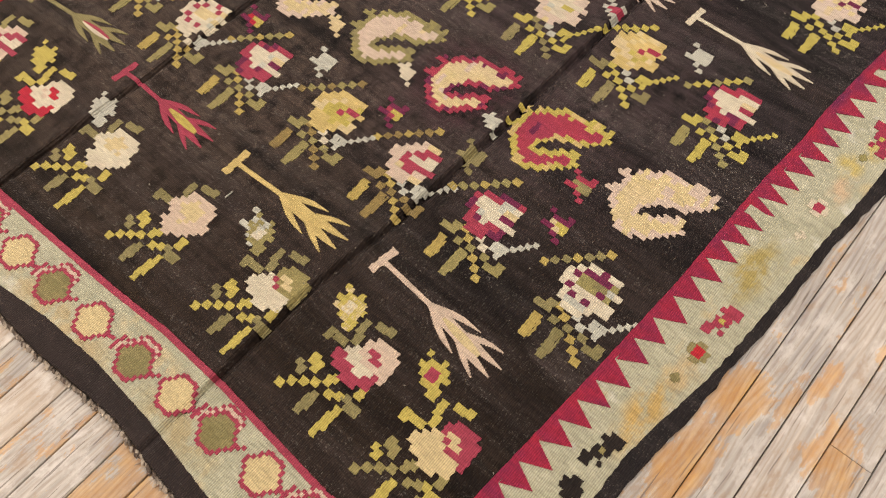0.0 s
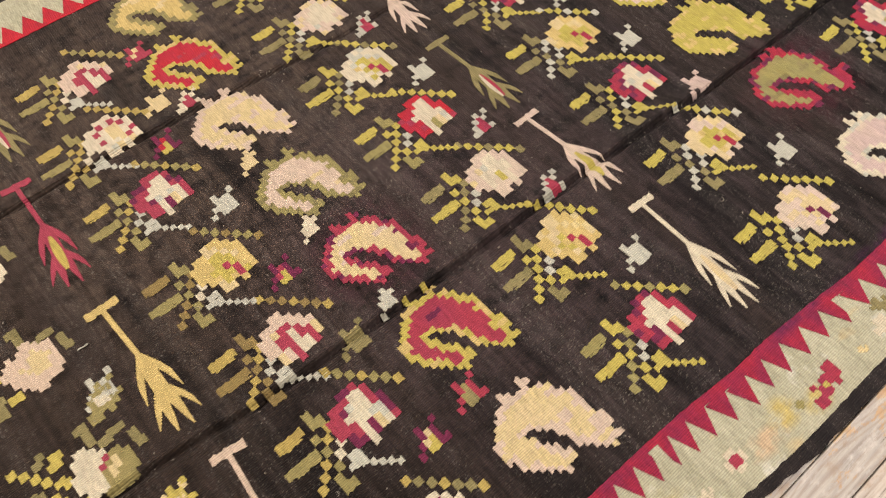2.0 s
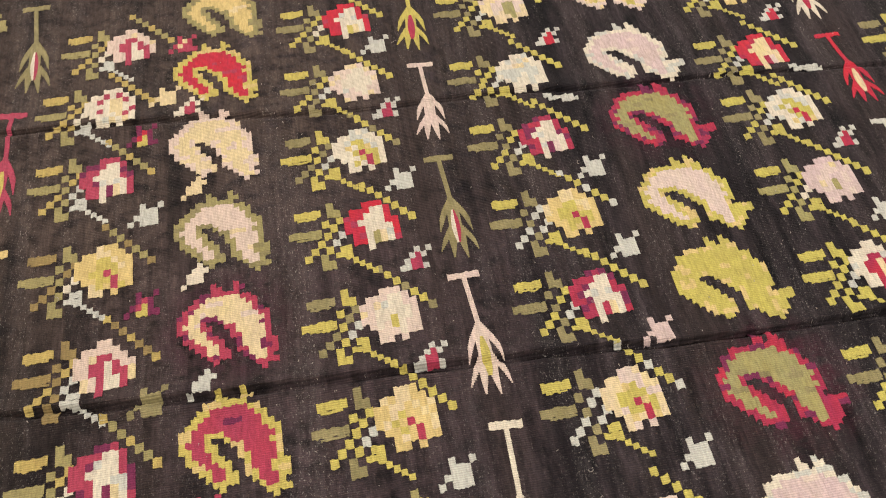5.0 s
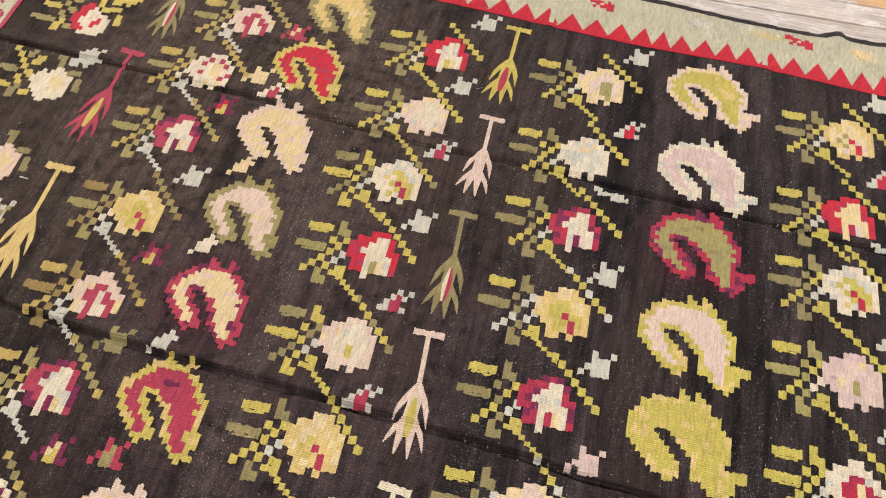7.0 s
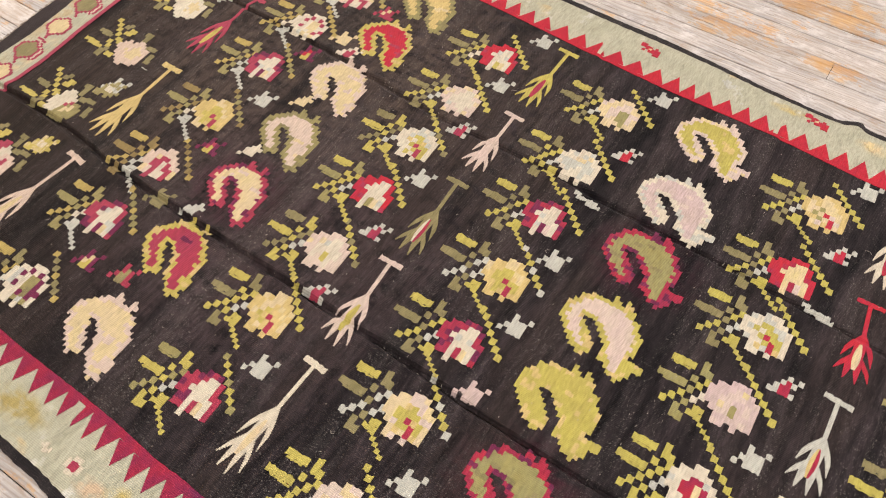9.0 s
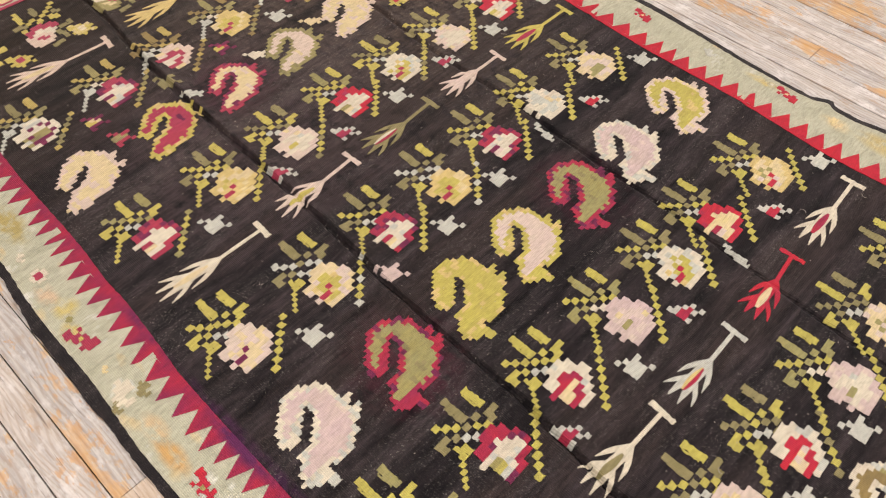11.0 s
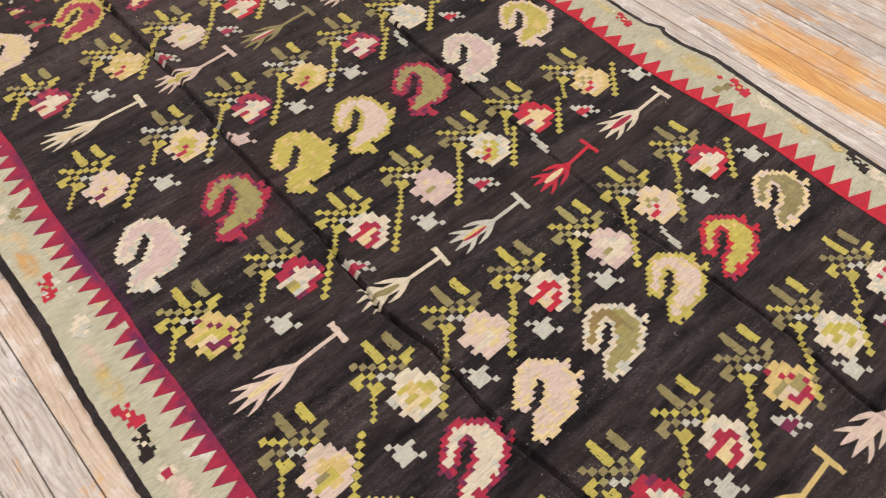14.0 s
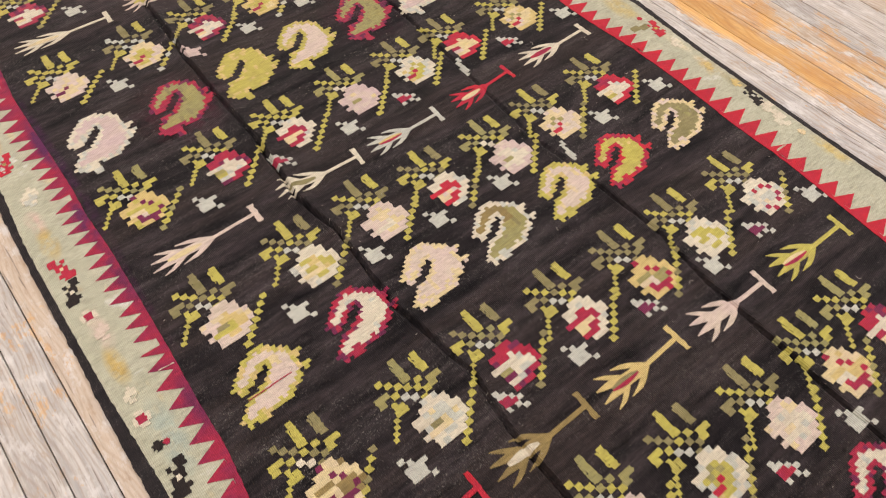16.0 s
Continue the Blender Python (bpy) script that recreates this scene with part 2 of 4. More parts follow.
def timber(name, warm=0.0):
    """Old softwood strips: limewashed, worn through to orange varnish, with growth rings, cracks and scuffs."""
    m, n, l, bsdf = node_material(name)
    info, geo, comb = n.new("ShaderNodeObjectInfo"), n.new("ShaderNodeNewGeometry"), n.new("ShaderNodeCombineXYZ")
    shift = n.new("ShaderNodeVectorMath")
    shift.operation = "MULTIPLY_ADD"
    for i in range(3):
        l.new(info.outputs["Random"], comb.inputs[i])
    l.new(comb.outputs[0], shift.inputs[0])
    shift.inputs[1].default_value = (37, 53, 11)
    l.new(geo.outputs["Position"], shift.inputs[2])
    place = shift.outputs[0]

    def stretched(scale):
        mp = n.new("ShaderNodeMapping")
        mp.inputs["Scale"].default_value = scale
        l.new(place, mp.inputs[0])
        return mp.outputs[0]

    def total(a, b):
        node = n.new("ShaderNodeMath")
        l.new(a, node.inputs[0]), l.new(b, node.inputs[1])
        return node

    grain = noise_tex(n, l, stretched((6.0, 110, 20)), 1.0, 6.0, 0.68)
    fine = noise_tex(n, l, stretched((26, 480, 60)), 1.0, 3.0, 0.65)
    broad = noise_tex(n, l, stretched((5.5, 14, 3)), 1.0, 5.0, 0.65)
    worn = noise_tex(n, l, stretched((10.0, 24, 5)), 1.0, 6.0, 0.66)
    zone = noise_tex(n, l, geo.outputs["Position"], 1.6, 2.0, 0.5)
    smear = noise_tex(n, l, mapped(n, l, (16, 26, 10), (0, 0, 0.25)), 1.0, 6.0, 0.70)
    # growth rings that run out in long arches
    bend = add(n, "ShaderNodeTexNoise", Scale=1.0, Detail=1.0)
    l.new(stretched((3.2, 9, 2)), bend.inputs["Vector"])
    arch = n.new("ShaderNodeVectorMath")
    arch.operation = "MULTIPLY_ADD"
    l.new(bend.outputs["Color"], arch.inputs[0])
    arch.inputs[1].default_value = (0.0, 4.2, 0.0)
    l.new(stretched((1.2, 44, 8)), arch.inputs[2])
    rings = n.new("ShaderNodeTexWave")
    rings.wave_type, rings.bands_direction = "BANDS", "Y"
    rings.inputs["Scale"].default_value, rings.inputs["Distortion"].default_value = 0.8, 1.6
    rings.inputs["Detail"].default_value, rings.inputs["Detail Scale"].default_value = 3.0, 1.4
    l.new(arch.outputs[0], rings.inputs["Vector"])
    ring = ramp(n, l, rings.outputs["Fac"], [(0.05, 1.0), (0.40, 0.15), (0.95, 0.0)])
    lime = mix(n, l, ramp(n, l, broad, [(0.32, 0.0), (0.68, 1.0)]), (*srgb("aea59b"), 1), (*srgb("999594"), 1))
    pale = mix(n, l, ramp(n, l, grain, [(0.36, 0.0), (0.64, 1.0)]), lime, (*srgb("c5bdb4"), 1))
    pale = mix(n, l, mix(n, l, 1.0, ring, (0.34, 0.34, 0.34, 1), "MULTIPLY"), pale, (*srgb("8a7464"), 1))
    hue = n.new("ShaderNodeMath")
    hue.operation = "PINGPONG"
    hue.inputs[1].default_value = 0.13
    l.new(info.outputs["Random"], hue.inputs[0])
    tan = ramp(n, l, hue.outputs[0], [(0.05, warm), (0.12, warm + 0.34)])
    pale = mix(n, l, tan, pale, (*srgb("c5a682"), 1))
    pale = mix(n, l, ramp(n, l, smear, [(0.52, 0.0), (0.64, 0.75)]), pale, (*srgb("d2ccc6"), 1))
    pale = mix(n, l, ramp(n, l, smear, [(0.34, 0.55), (0.44, 0.0)]), pale, (*srgb("a08467"), 1))
    orange = mix(n, l, ramp(n, l, grain, [(0.35, 0.0), (0.65, 1.0)]), (*srgb("c68e46"), 1), (*srgb("dcb06a"), 1))
    orange = mix(n, l, ramp(n, l, broad, [(0.45, 0.0), (0.62, 0.7)]), orange, (*srgb("b68044"), 1))
    orange = mix(n, l, mix(n, l, 1.0, ring, (0.30, 0.30, 0.30, 1), "MULTIPLY"), orange, (*srgb("a86a2c"), 1))
    # the varnish that is left: a long patch behind the rug and scraps beside it
    kept = None
    for px, py, rx, ry, amount in WORN:
        near = blot(n, l, px, py, rx, ry, 1.3, 0.5, amount)
        if kept is not None:
            top = total(kept, near)
            top.operation = "MAXIMUM"
            near = top.outputs[0]
        kept = near
    amount = total(mix(n, l, 0.35, worn, zone), kept).outputs[0]
    amount = total(amount, mix(n, l, 1.0, ramp(n, l, smear, [(0.56, 0.0), (0.70, 1.0)]), (-0.16, -0.16, -0.16, 1), "MULTIPLY")).outputs[0]
    flake = noise_tex(n, l, mapped(n, l, (46, 85, 30), (0, 0, 0.1)), 1.0, 5.0, 0.75)
    amount = total(amount, ramp(n, l, flake, [(0.30, 0.0), (0.52, 0.09), (0.75, 0.14)])).outputs[0]
    each = add(n, "ShaderNodeMapRange")
    each.inputs[3].default_value, each.inputs[4].default_value = 0.055, -0.055
    l.new(info.outputs["Random"], each.inputs[0])
    amount = total(amount, each.outputs[0]).outputs[0]
    colour = mix(n, l, ramp(n, l, amount, [(0.690, 0.0), (0.712, 0.50), (0.89, 0.92)]), pale, orange)
    tint = add(n, "ShaderNodeMapRange")
    tint.inputs[3].default_value, tint.inputs[4].default_value = 0.84, 1.05
    l.new(info.outputs["Random"], tint.inputs[0])
    colour = mix(n, l, 1.0, colour, tint.outputs[0], "MULTIPLY")
    colour = mix(n, l, ramp(n, l, fine, [(0.55, 0.0), (0.71, 0.42)]), colour, (*srgb("8a7869"), 1))
    crack = noise_tex(n, l, stretched((9, 230, 30)), 1.0, 2.0, 0.4)
    colour = mix(n, l, ramp(n, l, crack, [(0.67, 0.0), (0.71, 0.65)]), colour, (*srgb("5d5048"), 1))
    l.new(colour, bsdf.inputs["Base Color"])
    rough = ramp(n, l, broad, [(0.3, 0.42), (0.7, 0.62)])
    l.new(rough, bsdf.inputs["Roughness"])
    bsdf.inputs["Specular IOR Level"].default_value = 0.35
    bump = add(n, "ShaderNodeBump", Strength=0.5, Distance=0.0015)
    l.new(mix(n, l, 0.5, grain, fine), bump.inputs["Height"])
    l.new(bump.outputs[0], bsdf.inputs["Normal"])
    return m


def plain(name, tone, rough=0.8):
    m, n, l, bsdf = node_material(name)
    tex = noise_tex(n, l, mapped(n, l, (6, 6, 6)), 1.0, 4.0)
    base = srgb(tone)
    colour = mix(n, l, tex, (*[c * 0.92 for c in base], 1), (*base, 1))
    l.new(colour, bsdf.inputs["Base Color"])
    bsdf.inputs["Roughness"].default_value = rough
    return m


WOOD = timber("limewashed_timber")
TAN_WOOD = timber("honey_timber", 0.45)
GAP = plain("dark_gap_dirt", "2a211a", 0.95)
PLASTER = plain("wall_plaster", "e4ded2", 0.9)
CEILING = plain("ceiling_paint", "ece8e0", 0.9)
FRINGE, fn, fl, fb = node_material("frayed_warp_ends")
tuft = fn.new("ShaderNodeNewGeometry")
fl.new(mix(fn, fl, tuft.outputs["Random Per Island"], (*srgb("4a3b33"), 1), (*srgb("b0a292"), 1)), fb.inputs["Base Color"])
fb.inputs["Roughness"].default_value = 0.95


LINT = plain("pale_lint", "a39a8f", 0.95)


# ---- building helpers ----
def mesh_object(name, verts, faces, materials, parent=None, slots=None, label="", smooth=False):
    me = bpy.data.meshes.new(name)
    me.from_pydata(verts, [], faces)
    for mat in materials:
        me.materials.append(mat)
    if slots is not None:
        me.polygons.foreach_set("material_index", slots)
    if smooth:
        me.polygons.foreach_set("use_smooth", [True] * len(me.polygons))
    me.update()
    ob = new(name, me)
    ob.parent = parent
    if label:
        tagged(ob, label)
    return ob


def part(name, bm, material, parent, label=""):
    me = bpy.data.meshes.new(name)
    bm.to_mesh(me)
    bm.free()
    me.materials.append(material)
    ob = new(name, me)
    ob.parent = parent
    if label:
        tagged(ob, label)
    return ob


def line(points):
    xs, ys = [p[0] for p in points], [p[1] for p in points]
    return lambda v: float(np.interp(v, xs, ys))


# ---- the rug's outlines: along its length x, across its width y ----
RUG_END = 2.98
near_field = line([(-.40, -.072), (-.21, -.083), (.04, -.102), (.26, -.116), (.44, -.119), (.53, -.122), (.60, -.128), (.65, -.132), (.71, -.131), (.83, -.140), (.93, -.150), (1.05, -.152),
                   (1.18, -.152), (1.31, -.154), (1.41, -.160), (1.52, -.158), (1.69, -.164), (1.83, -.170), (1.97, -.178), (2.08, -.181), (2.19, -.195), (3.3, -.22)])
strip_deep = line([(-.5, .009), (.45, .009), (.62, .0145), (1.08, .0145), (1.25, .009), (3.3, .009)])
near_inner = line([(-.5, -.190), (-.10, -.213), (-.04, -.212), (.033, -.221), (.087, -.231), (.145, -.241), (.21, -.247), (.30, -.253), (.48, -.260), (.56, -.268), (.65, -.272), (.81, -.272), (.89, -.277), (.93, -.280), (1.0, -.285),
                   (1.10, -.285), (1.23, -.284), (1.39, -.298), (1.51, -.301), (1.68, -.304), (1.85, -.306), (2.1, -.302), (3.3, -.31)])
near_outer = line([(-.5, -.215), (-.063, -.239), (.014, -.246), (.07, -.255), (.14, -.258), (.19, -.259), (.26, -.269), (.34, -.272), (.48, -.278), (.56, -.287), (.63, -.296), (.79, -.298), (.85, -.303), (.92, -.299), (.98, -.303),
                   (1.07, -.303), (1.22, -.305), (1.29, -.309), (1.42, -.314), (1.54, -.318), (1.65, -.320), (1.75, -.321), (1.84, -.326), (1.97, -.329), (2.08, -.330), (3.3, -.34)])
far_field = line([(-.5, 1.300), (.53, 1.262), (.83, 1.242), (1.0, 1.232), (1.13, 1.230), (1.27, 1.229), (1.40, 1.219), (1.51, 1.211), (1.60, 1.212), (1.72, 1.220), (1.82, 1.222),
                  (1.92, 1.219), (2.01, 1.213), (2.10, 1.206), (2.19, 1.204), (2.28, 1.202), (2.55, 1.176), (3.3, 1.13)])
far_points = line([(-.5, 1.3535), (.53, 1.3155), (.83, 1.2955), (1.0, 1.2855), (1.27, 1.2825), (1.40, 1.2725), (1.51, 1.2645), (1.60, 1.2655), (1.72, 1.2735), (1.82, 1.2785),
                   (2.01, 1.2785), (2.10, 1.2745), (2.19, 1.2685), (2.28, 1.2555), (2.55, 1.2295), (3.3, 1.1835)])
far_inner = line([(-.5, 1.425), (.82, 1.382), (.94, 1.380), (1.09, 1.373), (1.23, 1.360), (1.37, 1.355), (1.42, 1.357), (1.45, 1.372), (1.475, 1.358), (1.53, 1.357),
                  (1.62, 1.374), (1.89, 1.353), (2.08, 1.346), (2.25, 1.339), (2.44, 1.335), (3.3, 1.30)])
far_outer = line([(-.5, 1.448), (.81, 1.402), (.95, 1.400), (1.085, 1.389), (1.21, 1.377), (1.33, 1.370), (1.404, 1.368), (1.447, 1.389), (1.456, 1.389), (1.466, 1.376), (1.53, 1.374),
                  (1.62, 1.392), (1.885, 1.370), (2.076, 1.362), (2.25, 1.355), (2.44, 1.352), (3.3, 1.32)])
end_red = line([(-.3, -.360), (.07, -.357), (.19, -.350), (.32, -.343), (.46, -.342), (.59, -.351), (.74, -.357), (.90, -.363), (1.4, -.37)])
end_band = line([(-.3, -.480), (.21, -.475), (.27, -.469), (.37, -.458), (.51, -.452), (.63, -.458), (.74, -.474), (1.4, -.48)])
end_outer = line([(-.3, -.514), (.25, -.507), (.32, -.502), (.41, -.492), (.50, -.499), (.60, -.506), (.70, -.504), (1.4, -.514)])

creases = [(line([(-.5, .340), (-.33, .336), (-.14, .333), (.04, .311), (.22, .299), (.46, .291), (.71, .284), (.86, .277), (1.05, .263), (1.22, .258), (1.42, .259),
                  (1.65, .234), (1.79, .255), (2.03, .238), (2.24, .267), (2.37, .245), (3.3, .22)]), 1.0),
           (line([(-.5, .910), (.22, .882), (.59, .845), (.92, .844), (1.06, .833), (1.22, .825), (1.43, .817), (1.85, .788), (2.05, .801), (2.23, .807), (2.38, .787), (3.3, .75)]), 0.85)]
FOLDS = [0.452, 0.86, 1.33, 1.80, 2.27]


FADE = [line([(-.5, .30), (-.40, .32), (-.33, 1.0), (.0, 1.05), (.2, 1.32), (3.3, 1.35)]), line([(-.5, 1.0), (.35, .98), (.6, .75), (1.1, .62), (1.5, .58), (1.9, .65), (2.1, .95), (3.3, .95)])]

NARROW = line([(-.5, 1.0), (.7, 1.0), (1.2, .76), (3.3, .76)])


def surface(x, y, sharp=1.0):
    """Height of the cloth: folded creases along and across, and slow waves; the thicker woven figures fold less sharply."""
    z = 0.0075 + 0.0019 * noise.noise((x * 3.1, y * 3.7, 0.3)) + 0.0009 * noise.noise((x * 11, y * 13, 4.2)) + 0.0004 * noise.noise((x * 34, y * 21, 1.7))
    for k, (at, deep) in enumerate(creases):
        d = y - (at(x) + 0.003 * noise.noise((x * 13, k * 9, 7.7)))
        if abs(d) > 0.12:
            continue
        s = deep * FADE[k](x) * (0.85 + 0.45 * noise.noise((x * 3.3, k * 5, 2.5)) + 0.25 * noise.noise((x * 14, k * 5, 8.5)))
        valley = NARROW(x) * (0.0062 + 0.0016 * noise.noise((x * 9, k * 3, 5.5)))
        z += s * (0.0085 * math.exp(-((d - 0.003) / 0.026) ** 2) - sharp * 0.0215 * math.exp(-abs(d / valley) ** 2.2))
    for at in FOLDS:
        d = x - (at - 0.03 * y + 0.006 * noise.noise((y * 4, at * 7, 3.1)))
        if abs(d) < 0.08:
            z += 0.0024 * math.exp(-(d / 0.013) ** 2) - 0.0020 * math.exp(-((d - 0.015) / 0.007) ** 2)
    edge = min(y - near_outer(x), far_outer(x) - y)
    k = min(1.0, max(0.0, edge / 0.05))
    return max(0.0008, 0.0030 + (z - 0.0030) * k)


# ---- the setting ----
FX0, FX1, FY0, FY1 = -3.0, 5.6, -2.6, 4.0
BOARD = 0.0675


def box(name, x0, x1, y0, y1, z0, z1, material, kind="structure", label="", category=""):
    bm = bmesh.new()
    bmesh.ops.create_cube(bm, size=1, matrix=Matrix.Translation(((x0 + x1) / 2, (y0 + y1) / 2, (z0 + z1) / 2)) @ Matrix.Diagonal((x1 - x0, y1 - y0, z1 - z0, 1)))
    ob = part(name, bm, material, None)
    return tagged(ob, label, category, kind=kind)


box("wall_north", FX0 - 0.1, FX1 + 0.1, FY1, FY1 + 0.1, -0.05, 2.7, PLASTER, label="plain off-white plaster wall", category="wall")
box("wall_south", FX0 - 0.1, FX1 + 0.1, FY0 - 0.1, FY0, -0.05, 2.7, PLASTER, label="plain off-white plaster wall", category="wall")
box("wall_west", FX0 - 0.1, FX0, FY0, FY1, -0.05, 2.7, PLASTER, label="plain off-white plaster wall", category="wall")
box("wall_east", FX1, FX1 + 0.1, FY0, FY1, -0.05, 2.7, PLASTER, label="plain off-white plaster wall", category="wall")
box("ceiling", FX0 - 0.1, FX1 + 0.1, FY0 - 0.1, FY1 + 0.1, 2.7, 2.8, CEILING, label="plain white painted ceiling", category="ceiling")
floor = box("floor", FX0 - 0.1, FX1 + 0.1, FY0 - 0.1, FY1 + 0.1, -0.06, -0.012, GAP, label="worn limewashed strip timber floor with orange patches", category="floor")

# ---- the rug ----
rug = tagged(new("rug"), "dark flat-woven wool kilim with rows of roses and paisleys", "rug")

NX = 340
SPLITS = [44, 24, 62, 24, 56]
NY = sum(SPLITS)
verts, faces = [], []
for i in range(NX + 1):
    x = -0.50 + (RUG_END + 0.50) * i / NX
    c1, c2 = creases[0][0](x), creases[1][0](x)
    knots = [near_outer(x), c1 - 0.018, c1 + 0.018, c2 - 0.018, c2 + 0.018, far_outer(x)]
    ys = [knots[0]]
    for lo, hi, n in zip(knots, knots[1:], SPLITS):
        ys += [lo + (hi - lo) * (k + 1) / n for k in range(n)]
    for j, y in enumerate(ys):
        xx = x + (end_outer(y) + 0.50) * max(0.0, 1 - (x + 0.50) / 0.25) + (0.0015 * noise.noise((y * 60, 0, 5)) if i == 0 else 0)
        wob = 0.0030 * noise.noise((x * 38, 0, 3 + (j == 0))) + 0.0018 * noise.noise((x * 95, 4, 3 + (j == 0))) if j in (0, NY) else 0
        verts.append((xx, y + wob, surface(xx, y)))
for i in range(NX):
    for j in range(NY):
        a = i * (NY + 1) + j
        faces.append((a, a + NY + 1, a + NY + 2, a + 1))
rim = [i * (NY + 1) for i in range(NX + 1)] + [NX * (NY + 1) + j for j in range(1, NY + 1)] + [i * (NY + 1) + NY for i in range(NX - 1, -1, -1)] + list(range(NY - 1, 0, -1))
low = len(verts)
for r in rim:
    verts.append((verts[r][0], verts[r][1], 0.0002))
for k in range(len(rim)):
    k2 = (k + 1) % len(rim)
    faces.append((rim[k], low + k, low + k2, rim[k2]))
mesh_object("field", verts, faces, [FIELD], rug, label="black-brown woven ground fading to brown", smooth=True)


def sheet(name, n_long, n_wide, place, material, lift, label="", parent=None):
    """A woven band laid as a fine grid; place(s, t) gives x and y."""
    vs, fs = [], []
    for i in range(n_long + 1):
        for j in range(n_wide + 1):
            x, y = place(i / n_long, j / n_wide)
            vs.append((x, y, surface(x, y) + lift))
    w = n_wide + 1
    for i in range(n_long):
        for j in range(n_wide):
            a = i * w + j
            fs.append((a, a + w, a + w + 1, a + 1))
    edge = [i * w for i in range(n_long + 1)] + [n_long * w + j for j in range(1, w)] + [i * w + n_wide for i in range(n_long - 1, -1, -1)] + list(range(n_wide - 1, 0, -1))
    base = len(vs)
    for r in edge:
        vs.append((vs[r][0], vs[r][1], vs[r][2] - 0.0012))
    for k in range(len(edge)):
        k2 = (k + 1) % len(edge)
        fs.append((edge[k], base + k, base + k2, edge[k2]))
    ob = mesh_object(name, vs, fs, [material], parent or rug, label=label, smooth=False)
    return ob


X0 = -0.46


def between(lo, hi, x0, x1, rag=0.0, seed=0.0):
    def place(s, t):
        x = x0 + (x1 - x0) * s
        a = lo(x) + rag * noise.noise((x * 70, seed, 1.0))
        b = hi(x) + rag * noise.noise((x * 70, seed, 9.0))
        return x, a + (b - a) * t
    return place


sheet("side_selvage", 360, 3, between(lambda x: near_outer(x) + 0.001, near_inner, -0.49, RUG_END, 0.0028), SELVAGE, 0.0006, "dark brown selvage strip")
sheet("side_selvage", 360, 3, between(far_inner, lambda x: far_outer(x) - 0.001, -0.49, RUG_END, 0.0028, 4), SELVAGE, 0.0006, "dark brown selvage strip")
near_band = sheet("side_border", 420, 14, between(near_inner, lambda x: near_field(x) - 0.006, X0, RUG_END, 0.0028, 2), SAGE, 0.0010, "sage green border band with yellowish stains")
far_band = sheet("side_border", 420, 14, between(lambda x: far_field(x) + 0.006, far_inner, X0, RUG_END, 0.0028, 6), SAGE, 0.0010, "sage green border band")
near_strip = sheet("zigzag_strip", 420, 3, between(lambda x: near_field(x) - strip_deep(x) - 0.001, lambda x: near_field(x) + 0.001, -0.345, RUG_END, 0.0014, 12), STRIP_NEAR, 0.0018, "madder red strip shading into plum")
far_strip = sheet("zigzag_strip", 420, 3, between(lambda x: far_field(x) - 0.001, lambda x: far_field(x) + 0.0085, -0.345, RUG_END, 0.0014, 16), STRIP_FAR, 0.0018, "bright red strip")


def end_between(lo, hi, y0, y1, rag):
    def place(s, t):
        y = y0 + (y1 - y0) * s
        a = lo(y) + rag * noise.noise((y * 80, 1, 2))
        b = hi(y) + rag * noise.noise((y * 80, 5, 2))
        return a + (b - a) * t, y
    return place


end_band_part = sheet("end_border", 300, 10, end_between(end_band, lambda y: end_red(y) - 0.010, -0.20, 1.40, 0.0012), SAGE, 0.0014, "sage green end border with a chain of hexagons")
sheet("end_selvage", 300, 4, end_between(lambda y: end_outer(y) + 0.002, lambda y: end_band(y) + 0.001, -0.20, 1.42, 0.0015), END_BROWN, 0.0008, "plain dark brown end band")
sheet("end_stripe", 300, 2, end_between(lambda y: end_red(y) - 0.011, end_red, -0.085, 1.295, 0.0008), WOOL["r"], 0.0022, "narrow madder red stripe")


def tooth_mesh(width, deep):
    """One stepped woven triangle, thin, with a ragged outline."""
    vs, fs = [], []
    n = 9
    for i in range(n + 1):
        t = i / n
        half = width / 2 * (1 - t) + 0.0006 * (1 if i % 2 else -1) * (t > 0)
        vs += [(-half, -deep * t, 0), (half, -deep * t, 0)]
    for i in range(n):
        fs.append((2 * i, 2 * i + 2, 2 * i + 3, 2 * i + 1))
    base = len(vs)
    vs += [(x, y, -0.0014) for x, y, z in vs]
    for i in range(n):
        fs.append((2 * i + 2, 2 * i, base + 2 * i, base + 2 * i + 2))
        fs.append((2 * i + 1, 2 * i + 3, base + 2 * i + 3, base + 2 * i + 1))
    me = bpy.data.meshes.new("zigzag_tooth")
    me.from_pydata(vs, [], fs)
    return me


TEETH_NEAR, TEETH_FAR = tooth_mesh(1.0, 1.0), tooth_mesh(1.0, 1.0)
TEETH_NEAR.materials.append(STRIP_NEAR)
TEETH_FAR.materials.append(STRIP_FAR)


